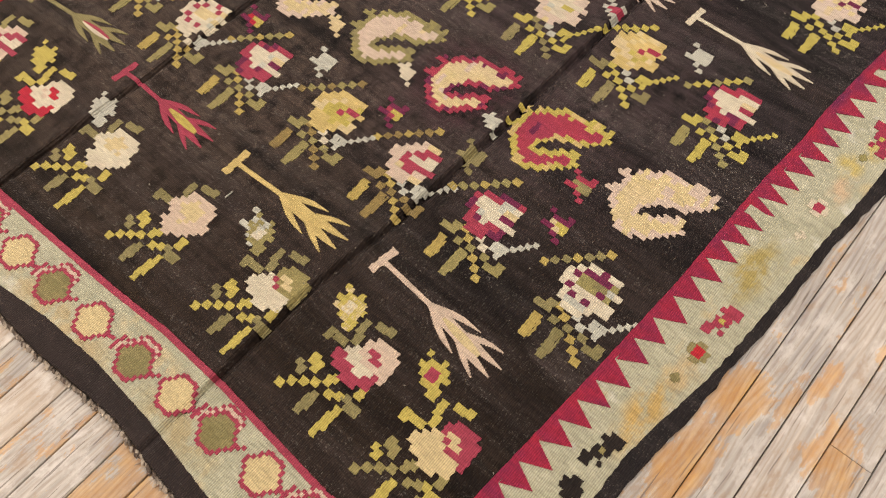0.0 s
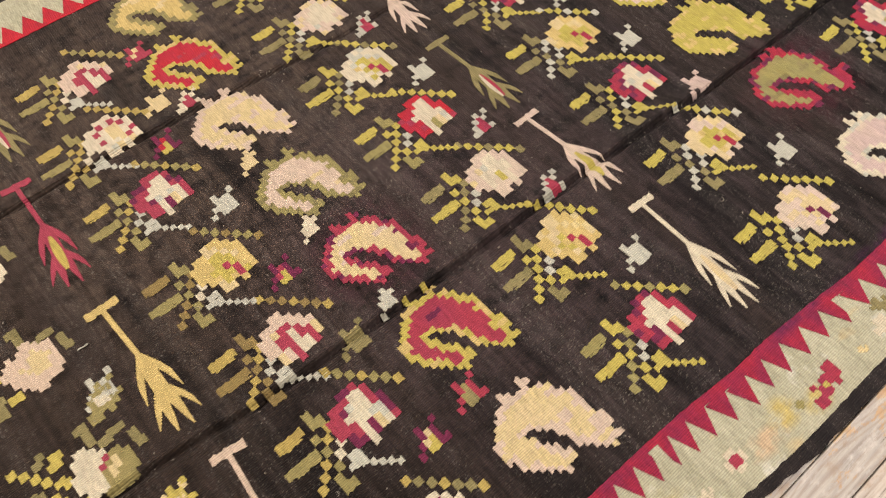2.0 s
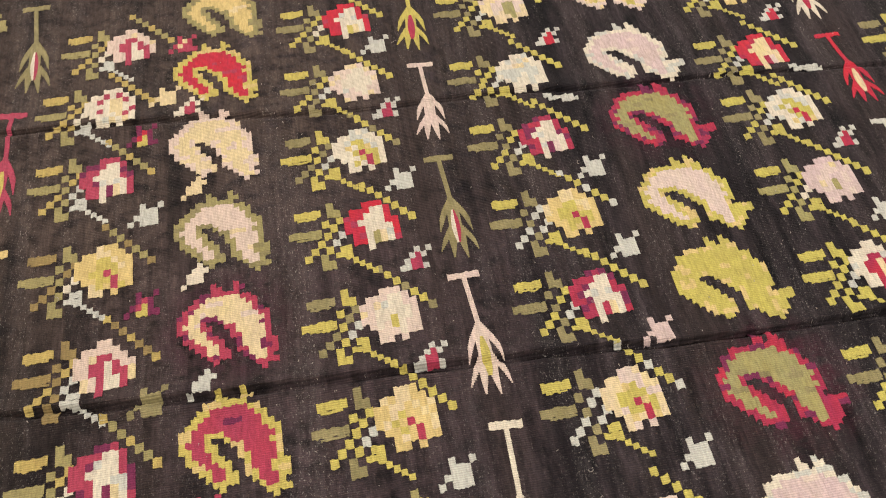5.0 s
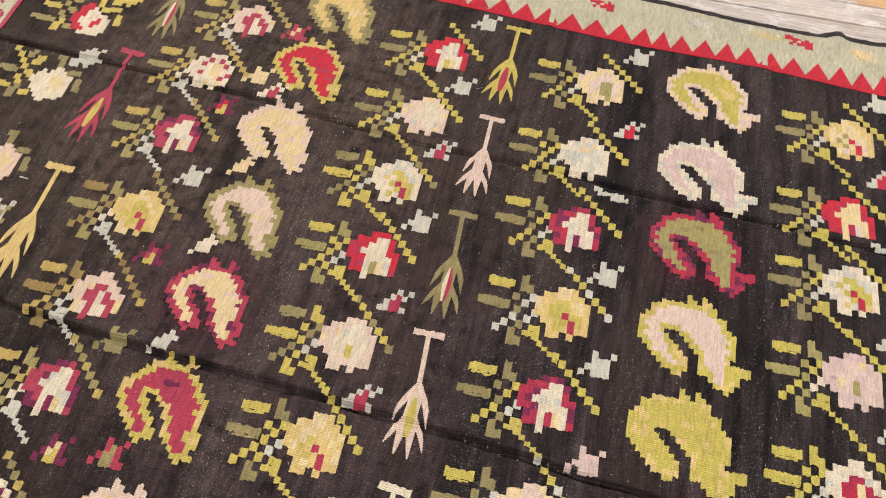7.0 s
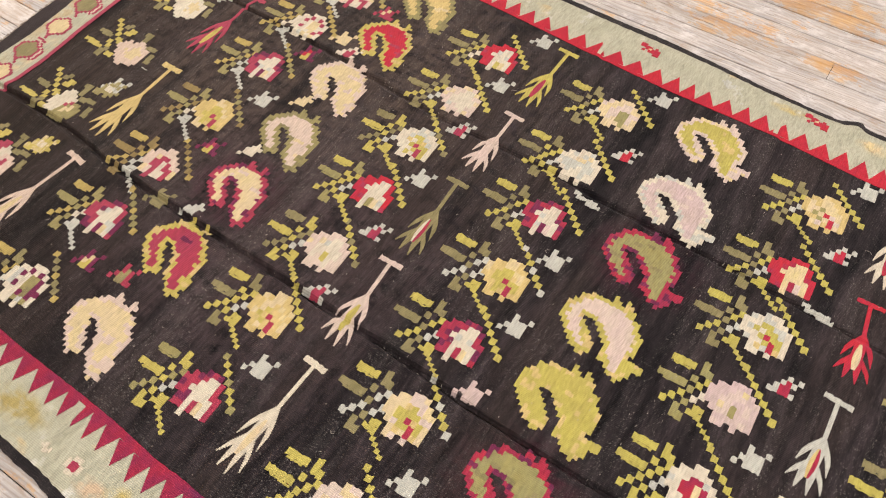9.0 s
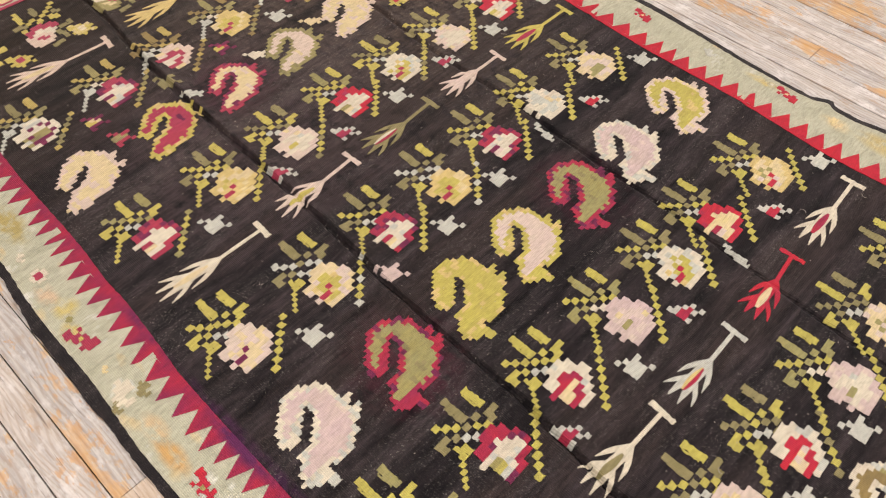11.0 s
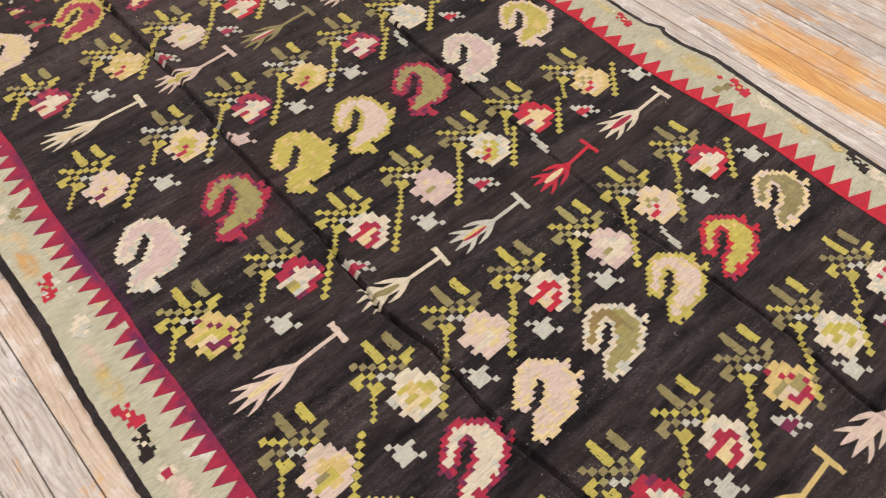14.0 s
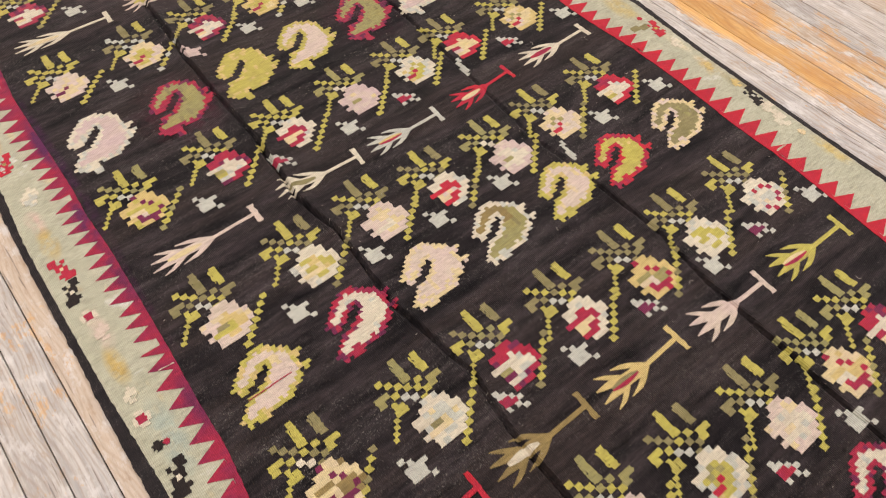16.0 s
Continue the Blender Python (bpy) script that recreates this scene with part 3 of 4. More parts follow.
def teeth(mesh, tips, edge, side, deep, parent):
    """A row of teeth whose points stand at the given places along the border."""
    rnd = random.Random(7 if side < 0 else 8)
    first, last = tips[0], tips[-1]
    while first > -0.31:
        first -= rnd.uniform(0.041, 0.049)
        tips = [first] + tips
    while last < RUG_END - 0.06:
        last += rnd.uniform(0.041, 0.049)
        tips = tips + [last]
    bounds = [tips[0] - 0.022] + [(a + b) / 2 for a, b in zip(tips, tips[1:])] + [tips[-1] + 0.022]
    for xt, x0, x1 in zip(tips, bounds, bounds[1:]):
        w, xc = x1 - x0, (x0 + x1) / 2
        y = edge(xc)
        d = deep(xc) * rnd.uniform(0.94, 1.08)
        lean = (xt - xc) / d + rnd.uniform(-0.06, 0.06)
        slope = (surface(xc, y + side * d) - surface(xc, y)) / d
        ob = new("zigzag_tooth", mesh)
        ob.parent = parent
        ob.matrix_local = Matrix(((w, -lean * d, 0, xc), (0, -side * d, 0, y), (0, -slope * d, 1, surface(xc, y) + 0.0019), (0, 0, 0, 1)))


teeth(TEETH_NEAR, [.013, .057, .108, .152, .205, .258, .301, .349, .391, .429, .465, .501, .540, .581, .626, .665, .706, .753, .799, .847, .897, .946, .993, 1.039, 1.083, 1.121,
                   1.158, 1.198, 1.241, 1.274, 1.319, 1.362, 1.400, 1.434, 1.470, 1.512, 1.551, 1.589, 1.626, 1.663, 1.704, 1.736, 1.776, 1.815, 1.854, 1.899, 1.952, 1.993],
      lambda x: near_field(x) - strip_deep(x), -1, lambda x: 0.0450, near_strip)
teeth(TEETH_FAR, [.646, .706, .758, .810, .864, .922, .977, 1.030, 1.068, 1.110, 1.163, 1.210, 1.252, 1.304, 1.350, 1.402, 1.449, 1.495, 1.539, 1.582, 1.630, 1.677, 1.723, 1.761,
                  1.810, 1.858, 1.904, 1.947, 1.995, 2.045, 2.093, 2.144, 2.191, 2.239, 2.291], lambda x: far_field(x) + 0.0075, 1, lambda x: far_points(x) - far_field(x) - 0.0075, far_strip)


# ---- woven motifs ----
class Weave:
    """Collects woven patches in a motif's own axes and lays them on the cloth."""

    def __init__(self, x, y, turn, seed, su=1.0, sv=1.0):
        self.x, self.y, self.c, self.s = x, y, math.cos(radians(turn)), math.sin(radians(turn))
        self.seed, self.v, self.f, self.m, self.mats = seed, [], [], [], []
        self.at, self.su, self.sv = {}, su, sv
        self.fine = min(abs(y - at(x)) for at, deep in creases) < 0.16

    def corner(self, u, v, lift, rag):
        key = (round(u, 5), round(v, 5), round(lift, 5))
        if key not in self.at:
            if rag:
                pick = random.Random(hash((self.seed, key[0], key[1])))
                v += 1.6 * rag * pick.uniform(-1.0, 1.0)
                u += 0.0004 * pick.uniform(-1, 1)
            u, v = u * self.su, v * self.sv
            x, y = self.x + u * self.c - v * self.s, self.y + u * self.s + v * self.c
            self.at[key] = len(self.v)
            self.v.append((x, y, surface(x, y, 0.5) + lift))
        return self.at[key]

    def patch(self, u0, u1, v0, v1, tone, lift=0.0011, rag=0.0011, n=0, rows=0):
        """A patch split along the ribs, so that its two weft ends are ragged."""
        if tone not in self.mats:
            self.mats.append(tone)
        k = self.mats.index(tone)
        n = n or max(1, round((u1 - u0) / 0.0043))
        rows = rows or (max(1, round((v1 - v0) / 0.0040)) if self.fine else 1)
        for i in range(n):
            a, b = u0 + (u1 - u0) * i / n, u0 + (u1 - u0) * (i + 1) / n
            for j in range(rows):
                p, q = v0 + (v1 - v0) * j / rows, v0 + (v1 - v0) * (j + 1) / rows
                rp, rq = rag if j == 0 else 0, rag if j == rows - 1 else 0
                self.f.append((self.corner(a, p, lift, rp), self.corner(b, p, lift, rp), self.corner(b, q, lift, rq), self.corner(a, q, lift, rq)))
                self.m.append(k)

    def grid(self, rows, cw, ch, u0, v0, tones, lift=0.0011, rag=0.0011):
        """Rows of letters, the farthest first; (u0, v0) is the grid's middle."""
        w = max(len(r) for r in rows)
        for j, row in enumerate(rows):
            vt = v0 + (len(rows) / 2 - j) * ch
            for i, letter in enumerate(row):
                if letter in tones:
                    self.patch(u0 + (i - w / 2) * cw, u0 + (i + 1 - w / 2) * cw, vt - ch, vt, tones[letter], lift, rag, n=3)

    def done(self, name, label="", parent=None):
        edges = {}
        for q, mat in zip(self.f, self.m):
            for e in zip(q, q[1:] + q[:1]):
                edges[e] = mat
        faces, slots, under = list(self.f), list(self.m), {}
        for (a, b), mat in edges.items():
            if (b, a) not in edges:
                for i in (a, b):
                    if i not in under:
                        under[i] = len(self.v)
                        self.v.append((self.v[i][0], self.v[i][1], self.v[i][2] - 0.0016))
                faces.append((b, a, under[a], under[b]))
                slots.append(mat)
        return mesh_object(name, self.v, faces, [WOOL[t] for t in self.mats], parent or rug, slots, label)


CW, CH = 0.013, 0.017

BLOSSOMS = {
    "cross": ["...ooo..", ".oooiio.", "oooiiio.", "ooiiiioo", "oooiiiio", ".ooicsio", ".ooicsio", "...i...."],
    "diag": ["...voo..", ".oovvoo.", "oooiivoo", "ooisiivo", "oosiciio", ".oosicio", "..oiocio", "..oo.o.."],
    "plain": ["...ooo..", ".oooiio.", "oooiiioo", "ooiissio", "ooiicsio", ".oiocsoo", "..ooosoo", "..oo.o.."],
    "zig": ["...oo...", ".ooooo..", "oooccoo.", "ooccicoo", "ooccicco", ".oociico", ".oociic.", "...c...."],
    "crown": ["...ooo..", ".oococo.", "oocoiico", "ooooiiso", "oocoiisc", ".ooosico", "..ooioio", "..oo.o.."],
    "mosaic": ["...ooo..", ".ooovco.", "ooocvvco", "oocovvcc", "cooviico", ".oovicco", "..oviooo", "..oo.o.."],
    "lobes": ["..cc.....", ".ccci....", ".cciii...", "ccciijoo.", "cciijosoo", "cciiossoo", ".cciosooo", ".cccooooo", "...ooooo."],
    "round": [".....oo...", "..o.oooo..", ".oooooiooo", "oooooiiioo", "ooosoiiiio", ".ooossiioo", ".ooooisioo", "..oooooooo", "...oooooo.", "....oo...."],
}
NAMES = {"c": "cream", "w": "ivory", "p": "pale pink", "l": "lavender pink", "y": "yellow", "g": "golden", "o": "olive", "k": "moss green", "t": "tan", "n": "straw",
         "r": "madder red", "R": "scarlet", "m": "plum", "s": "silver grey", "d": "dark brown"}

# a second yarn that turns up here and there in the first one's place
STRAY = {"r": "m", "R": "r", "y": "g", "k": "o", "p": "c", "c": "p", "w": "s", "l": "p", "g": "c", "o": "k", "m": "r"}


def rose(x, y, kind, tones, turn=2.0, vine="y", seed=0, shift=0.0, reach=0.0, bars="yo"):
    """A rose with chequered leaves on its one side and a beaded vine on the other."""
    rnd = random.Random(seed * 31 + 5)
    w = Weave(x, y, turn, seed + 900)
    rows = []
    for j, row in enumerate(BLOSSOMS[kind]):
        worn = [(a == "o" and rnd.random() < (0.24 if tones["o"] == "r" else 0.13)) for a in row]
        pale = [(a == "i" and rnd.random() < 0.16) for a in row]
        rows.append("".join("v" if x else "q" if z else a for a, x, z in zip(row, worn, pale)))
    tones = dict(tones, v=tones["s"] if kind == "mosaic" else STRAY.get(tones["o"], "c"), q=STRAY.get(tones["i"], "c"))
    w.grid(rows, 0.0122, 0.0128, shift, 0.003, tones, 0.0013)
    top = w.done("rose", NAMES[tones["o"]] + " stepped rose with chequered yellow and olive leaves")
    up, low = [rnd.choice("ook") if t == "o" else t for t in bars]
    a, b = up, low if rnd.random() < 0.7 else rnd.choice("yok")
    pale = rnd.choice("sssw")
    if vine == "s":
        up, low, a, b = [{"y": "n", "o": "t" if rnd.random() < 0.4 else "o"}.get(q, q) for q in (up, low, a, b)]
    a = tones.get("h", a)
    count = [0]

    def leaf(name, tone, *cells):
        count[0] += 1
        w = Weave(x, y, turn, seed * 50 + count[0])
        for u0, u1, v0, v1 in cells:
            w.patch((u0 - 5.3) * CW, (u1 - 5.3) * CW, v0 * CH, v1 * CH, tone)
        w.done(name, "", top)

    e = reach
    leaf("leaf", up, (-5.3 - e, -1.6 - e, 2.2, 3.1), (-4.9 - e, -2.2 - e, 1.95, 2.2))
    leaf("leaf", low, (-6.3 - e, -1.8 - e, -0.25, 0.6), (-5.3 - e, -1.9 - e, -0.5, -0.25))
    leaf("leaf", low, (-0.75 - e, 0.25 - e, 1.9, 3.8), (0.25 - e, 1.1 - e, 1.75, 2.8))
    leaf("leaf", low, (-2.4, -1.4, -4.4, -2.5), (-1.4, -0.5, -4.4, -3.4))
    for tone, cu, cv in ((b, -1.15 - e, 1.15), (a, 0.85 - e * 0.6, 1.35), (a, -0.1 - e * 0.6, 0.5), (b, -1.05 - e * 0.6, -0.35), (a, -2.05, -1.2), (a, -3.05, -2.0), (a, -4.05, -2.75), (pale, 0.9, -0.45), (pale, -0.05, -1.3), (a, 1.85, 0.45), (b, -1.05, -2.05)):
        leaf("check", tone, (cu - 0.5, cu + 0.5, cv - 0.43, cv + 0.43))
    leaf("stem", vine, (0.3, 1.9, -2.6, -1.8), (-0.4, 1.4, -3.2, -2.6), (0.9, 1.9, -3.5, -2.6))
    for k in range(4):
        leaf("bead", vine, (1.75 + 0.78 * k, 2.50 + 0.78 * k, -4.05 - 0.50 * k, -3.45 - 0.50 * k))
    tone = b if vine == "s" else vine
    for k in range(7):
        u, v = 4.75 + 1.0 * k, 5.45 - 0.82 * k
        g = 0.47 + 0.010 * k
        leaf("bead", tone if k % 3 else a, (u - g, u + g, v - g * 0.84, v + g * 0.84))


def end_rose(x, y, kind, tones, turn=2.0, seed=0):
    """The wider rose of the first row, with a bracket of leaves over it."""
    rnd = random.Random(seed * 17 + 3)
    w = Weave(x, y, turn, seed + 900)
    cell = 0.096 / len(BLOSSOMS[kind])
    w.grid(BLOSSOMS[kind], cell * 0.95, cell, 0.0, 0.002, tones, 0.0013)
    top = w.done("rose", NAMES[tones["o"]] + " rose with yellow and olive leaves beside the end border")
    a, b = rnd.choice(["yo", "ky", "yk"])
    count = [0]

    def leaf(name, tone, *cells):
        count[0] += 1
        w = Weave(x, y, turn, seed * 50 + count[0])
        for c in cells:
            w.patch(*c, tone)
        w.done(name, "", top)

    leaf("leaf", b, (-.126, -.090, .024, .037), (-.114, -.082, .019, .032))
    leaf("leaf", a, (-.138, -.092, -.018, -.007), (-.122, -.078, -.024, -.012))
    for u, v in ((-.106, .083), (-.093, .069), (-.082, .054), (-.072, .039), (-.073, .008), (-.066, -.006)):
        leaf("check", a, (u - .0068, u + .0068, v - .0072, v + .0072))
    leaf("leaf", a, (-.066, -.048, .018, .031), (-.056, -.042, .010, .024))
    leaf("leaf", a, (-.062, -.040, .046, .060), (-.054, -.034, .058, .072))
    leaf("leaf", b, (-.078, -.062, .064, .078), (-.068, -.056, .074, .086))
    leaf("leaf", a, (-.053, -.030, -.037, -.022))
    leaf("leaf", b, (-.068, -.055, -.024, -.010), (-.078, -.060, -.048, -.022))
    leaf("leaf", b, (-.008, .014, .069, .083), (-.001, .013, .042, .069))
    leaf("leaf", b, (.012, .034, .028, .042), (.030, .058, .034, .047))
    leaf("leaf", b, (.054, .068, .004, .026), (.056, .072, -.008, .006))


LONG = [
    ".........o..o.........",
    ".........oo.oo........",
    "....ooooooooooo.......",
    "..ooo########oo.......",
    "..o############oo.....",
    ".oo#############o.....",
    "oo##############oo....",
    "o###oooo#########oo...",
    "oo##o...oo########o...",
    "o####o...oo######oo...",
    "oo###oo...oo######o...",
    ".oo###oo...oo####oo...",
    "..o###ooo...o####o....",
    "...oo##ooo..o####ooooo",
    "....oo##oo..oo###ooooo",
    ".....ooooo..ooo##ooo..",
    ".......oo.....o##ooo..",
    "...............oooo...",
    ".................o....",
]
SHORT = [
    "......o...o.......",
    "......oo..oo......",
    "....ooooooo.......",
    "...oo######oo.....",
    "..oo########oo....",
    ".oo##########o....",
    "oo###########oo...",
    "oo##ooo#######oo..",
    "o###o..o#######o..",
    "oo##oo..oo####oo..",
    ".o###o...o#####o..",
    ".oo##oo..oo####o..",
    "..oo##oo..o####o..",
    "...oo##o..o###ooo.",
    "....o##oo.oo##ooo.",
    ".....oooo..o###oo.",
    "......o.....o##o..",
    ".............oooo.",
    "..............o...",
]


def strayed(row, letter, stray, chance, rnd):
    """Swaps short runs of one letter in a row of a chart for another."""
    out, run = "", 0
    for a in row:
        if a != letter:
            run = 0
        elif run == 0 and rnd.random() < chance:
            run = rnd.randint(1, 3)
        out += stray if a == letter and run > 0 else a
        run = max(0, run - 1)
    return out


def paisley(x, y, edge, fill, chart, wide, tall, turn=1.0, seed=0, hook=""):
    """A curled paisley with two feelers on its back; wide and tall in metres."""
    w, rnd = Weave(x, y, turn, seed), random.Random(seed * 7 + 1)
    rows = [row[:8].replace("#", "h") + row[8:] if 5 <= j <= 15 and hook else row for j, row in enumerate(chart)]
    rows = [strayed(strayed(row, "o", "v", 0.20, rnd), "#", "q", 0.045, rnd) for row in rows]
    w.grid(rows, wide / len(rows[0]), tall / len(rows), 0, 0, {"o": edge, "#": fill, "h": hook, "v": STRAY.get(edge, edge), "q": STRAY.get(fill, fill)}, rag=0.0014)
    w.done("paisley", NAMES[fill] + " curled paisley" + (" edged in " + NAMES[edge] if edge != fill else ""))


STEM = line([(-.106, .006), (-.006, .0)])


def tree(x, y, tone, heart="", turn=2.0, seed=0, length=1.0, wide=1.0):
    """A crossbar on a thin stem that spreads into pointed leaves; (x, y) is the crossbar."""
    w = Weave(x, y, turn, seed, wide, length)
    w.patch(-.028, .028, -.0065, .0065, tone)
    # spans of leaf at each depth: (depth, centre, half width) of every blade
    blades = [((-.102, .006, .004), (-.125, .003, .008), (-.165, .001, .007), (-.190, -.003, .008), (-.215, -.005, .005), (-.240, -.007, .001)),
              ((-.102, .006, .004), (-.125, .009, .008), (-.165, .010, .007), (-.190, .012, .008), (-.215, .014, .005), (-.242, .017, .001)),
              ((-.104, .004, .004), (-.130, -.008, .006), (-.150, -.016, .005), (-.178, -.023, .0008)),
              ((-.104, .008, .004), (-.130, .020, .006), (-.150, .028, .005), (-.180, .034, .0008)),
              ((-.172, -.004, .005), (-.192, -.014, .0055), (-.205, -.020, .004), (-.222, -.028, .0008)),
              ((-.172, .015, .005), (-.192, .026, .0055), (-.205, .032, .004), (-.226, .038, .0008))]
    step = 0.004
    n = int(0.244 / step)
    for i in range(n):
        v1 = -i * step - 0.002
        v0 = v1 - step
        v = (v0 + v1) / 2
        spans = []
        if v > -.106:
            spans.append((STEM(v) - .0042, STEM(v) + .0042))
        for bl in blades:
            if bl[-1][0] <= v <= bl[0][0]:
                d = [-q[0] for q in bl]
                c, h = np.interp(-v, d, [q[1] for q in bl]), np.interp(-v, d, [q[2] for q in bl])
                spans.append((c - h, c + h))
        spans.sort()
        joined = []
        for s in spans:
            if joined and s[0] <= joined[-1][1]:
                joined[-1] = (joined[-1][0], max(s[1], joined[-1][1]))
            else:
                joined.append(s)
        for u0, u1 in joined:
            w.patch(float(u0), float(u1), v0, v1, tone, rag=0.0, rows=1)
        if heart and -.208 < v < -.128:
            t = (v + .208) / .08
            half = 0.0075 * math.sin(math.pi * (0.12 + 0.80 * t))
            w.patch(.006 - half, .006, v0, v1, heart[0], 0.0015, 0.0)
            w.patch(.006, .006 + half, v0, v1, heart[-1], 0.0015, 0.0)
    w.done("tree", NAMES[tone] + " slender tree with a crossbar and pointed leaves")


BIRDS = {
    "bird": ["..#..#", "..###.", ".####.", "#.###."],
    "bird_red": ["...#.#", "..#x#.", ".#xx..", "##xx#."],
    "flat": ["##......", ".######.", "....####"],
    "chick": ["...#.", "..###", ".###.", ".###.", "#...."],
    "bud": ["...#.#", "..###.", ".#xx#.", ".#xx##", "#####.", "##.#.."],
    "fly": ["..#..#", "..#x#.", ".#xy#.", "#.yy##"],
}


CELLS = {"bud": (0.0108, 0.0098), "flat": (0.0085, 0.0085), "bird": (0.0106, 0.0120), "bird_red": (0.0102, 0.0116), "chick": (0.0095, 0.0100)}


def filler(x, y, kind, tone, second="", turn=2.0, seed=0):
    w = Weave(x, y, turn, seed)
    s = second or tone
    w.grid(BIRDS[kind], *CELLS.get(kind, (0.0098, 0.0120)), 0, 0, {"#": tone, "x": s[0], "y": s[-1]})
    names = {"chick": "bird", "bird": "bird", "bird_red": "bird", "flat": "bird", "bud": "bud", "fly": "butterfly"}
    w.done(names[kind] + "_motif", NAMES[tone] + " small stepped " + names[kind] + " figure")


SPRIGS = {
    "sprig": ["##.....", "####.#.", "..#y###", ".#.####", ".....##"],
    "patch": [".##..", "###.#", ".####", "..##."],
    "twig": [".....##", ".#.####", "..#y###", "####.#.", "##....."],
    "bar": [".##", ".##", ".##", "##.", "##.", "##."],
    "spot": [".##.", "#xx#", "#xx#", ".##."],
}


def border_sprig(x, y, kind, tone, second="c", turn=0.0, seed=0, band=None, size=1.0):
    w = Weave(x, y, turn, seed)
    w.grid(SPRIGS[kind], 0.0095 * size, 0.0085 * size, 0, 0, {"#": tone, "y": second, "x": second}, 0.0022)
    w.done("border_" + ("sprig" if kind == "twig" else kind), NAMES[tone] + " small stepped border figure", band or near_band)


HALF = (0.032, 0.032, 0.0315, 0.0225, 0.0135, 0.0060, 0.0)


def hexagon(x, y, tone, double, seed):
    """A stepped hexagon, pointed along the border and outlined in red, one of a chain."""
    w = Weave(x, y, 0, seed)
    step = 0.0063
    for side in (1, -1):
        for k in range(6):
            v0, v1 = sorted((side * k * step, side * (k + 1) * step))
            half, rim = HALF[k], max(0.0058, HALF[k] - HALF[k + 1])
            jog = 0.0016 if k % 2 else 0.0
            if half > rim:
                w.patch(-half + rim, half - rim, v0, v1, tone, 0.0022, 0.0)
            w.patch(-half - jog, min(-half + rim, 0.0), v0, v1, "r", 0.0025, 0.0, n=2)
            w.patch(max(half - rim, 0.0), half + jog, v0, v1, "r", 0.0025, 0.0, n=2)
            if double and (side > 0 or k < 4):
                w.patch(half + jog, half + jog + 0.0060, v0, v1, "p", 0.0023, 0.0, n=2)
                w.patch(half + jog + 0.0060, half + jog + 0.0118, v0, v1, "r", 0.0025, 0.0, n=2)
    if double:
        w.patch(-0.008, 0.012, 6 * step, 7 * step, "p", 0.0023, 0.0)
        w.patch(-0.012, 0.008, 7 * step, 8 * step, "r", 0.0025, 0.0)
        w.patch(0.008, 0.020, 6.5 * step, 7.5 * step, "r", 0.0026, 0.0)
    # two red steps lead on to the next of the chain
    for u, v in ((0.004, -6.6), (0.010, -7.7)) if double else ((0.001, -6.6), (0.003, -7.7)):
        w.patch(u - 0.0034, u + 0.0034, v * step - 0.0034, v * step + 0.0034, "r", 0.0025, 0.0)
    w.done("hexagon", NAMES[tone] + " hexagon outlined in red", end_band_part)


CHAIN = (0.083, 0.177, 0.274, 0.366, 0.4605, 0.5665, 0.667, 0.766, 0.864, 0.962, 1.059, 1.156, 1.253)
chain_line = line([(.1, -.400), (.27, -.402), (.366, -.4045), (.46, -.4125), (.567, -.412), (.667, -.4165), (1.3, -.4165)])
for k, along in enumerate(CHAIN):
    hexagon(chain_line(along), along, "c" if k % 2 else "o", k % 2 == 0, 40 + k)

# roses beside the end border
end_rose(-0.197, -0.000, "lobes", {"o": "r", "i": "c", "c": "c", "s": "c", "j": "c"}, seed=101)
end_rose(-0.177, 0.181, "lobes", {"o": "p", "i": "w", "c": "r", "s": "r", "j": "p"}, seed=102)
end_rose(-0.177, 0.380, "lobes", {"o": "k", "i": "w", "c": "w", "s": "c", "j": "r"}, seed=103)
end_rose(-0.186, 0.596, "round", {"o": "p", "i": "c", "c": "y", "s": "c"}, seed=104)
end_rose(-0.185, 0.809, "round", {"o": "w", "i": "c", "c": "g", "s": "w"}, seed=105)
end_rose(-0.187, 1.009, "lobes", {"o": "w", "i": "w", "c": "R", "s": "R", "j": "p"}, seed=106)
end_rose(-0.159, 1.188, "zig", {"o": "p", "i": "w", "c": "r", "s": "r"}, seed=107)
# first vine row
rose(0.157, -0.018, "crown", {"o": "w", "i": "k", "c": "m", "s": "m"}, vine="s", shift=-0.01, seed=108)
rose(0.168, 0.192, "cross", {"o": "r", "i": "w", "c": "m", "s": "c"}, vine="s", shift=-0.01, seed=109)
rose(0.163, 0.368, "zig", {"o": "p", "i": "w", "c": "r", "s": "r"}, vine="s", shift=-0.01, seed=110)
rose(0.152, 0.554, "diag", {"o": "g", "i": "y", "c": "r", "s": "y"}, vine="s", shift=-0.01, seed=111, bars="oo")
rose(0.148, 0.749, "cross", {"o": "r", "i": "w", "c": "m", "s": "c"}, vine="s", shift=-0.01, seed=112)
rose(0.146, 0.925, "crown", {"o": "w", "i": "c", "c": "r", "s": "w"}, vine="s", shift=-0.01, seed=113)
rose(0.182, 1.090, "zig", {"o": "p", "i": "w", "c": "r", "s": "r"}, vine="s", shift=-0.01, seed=114)
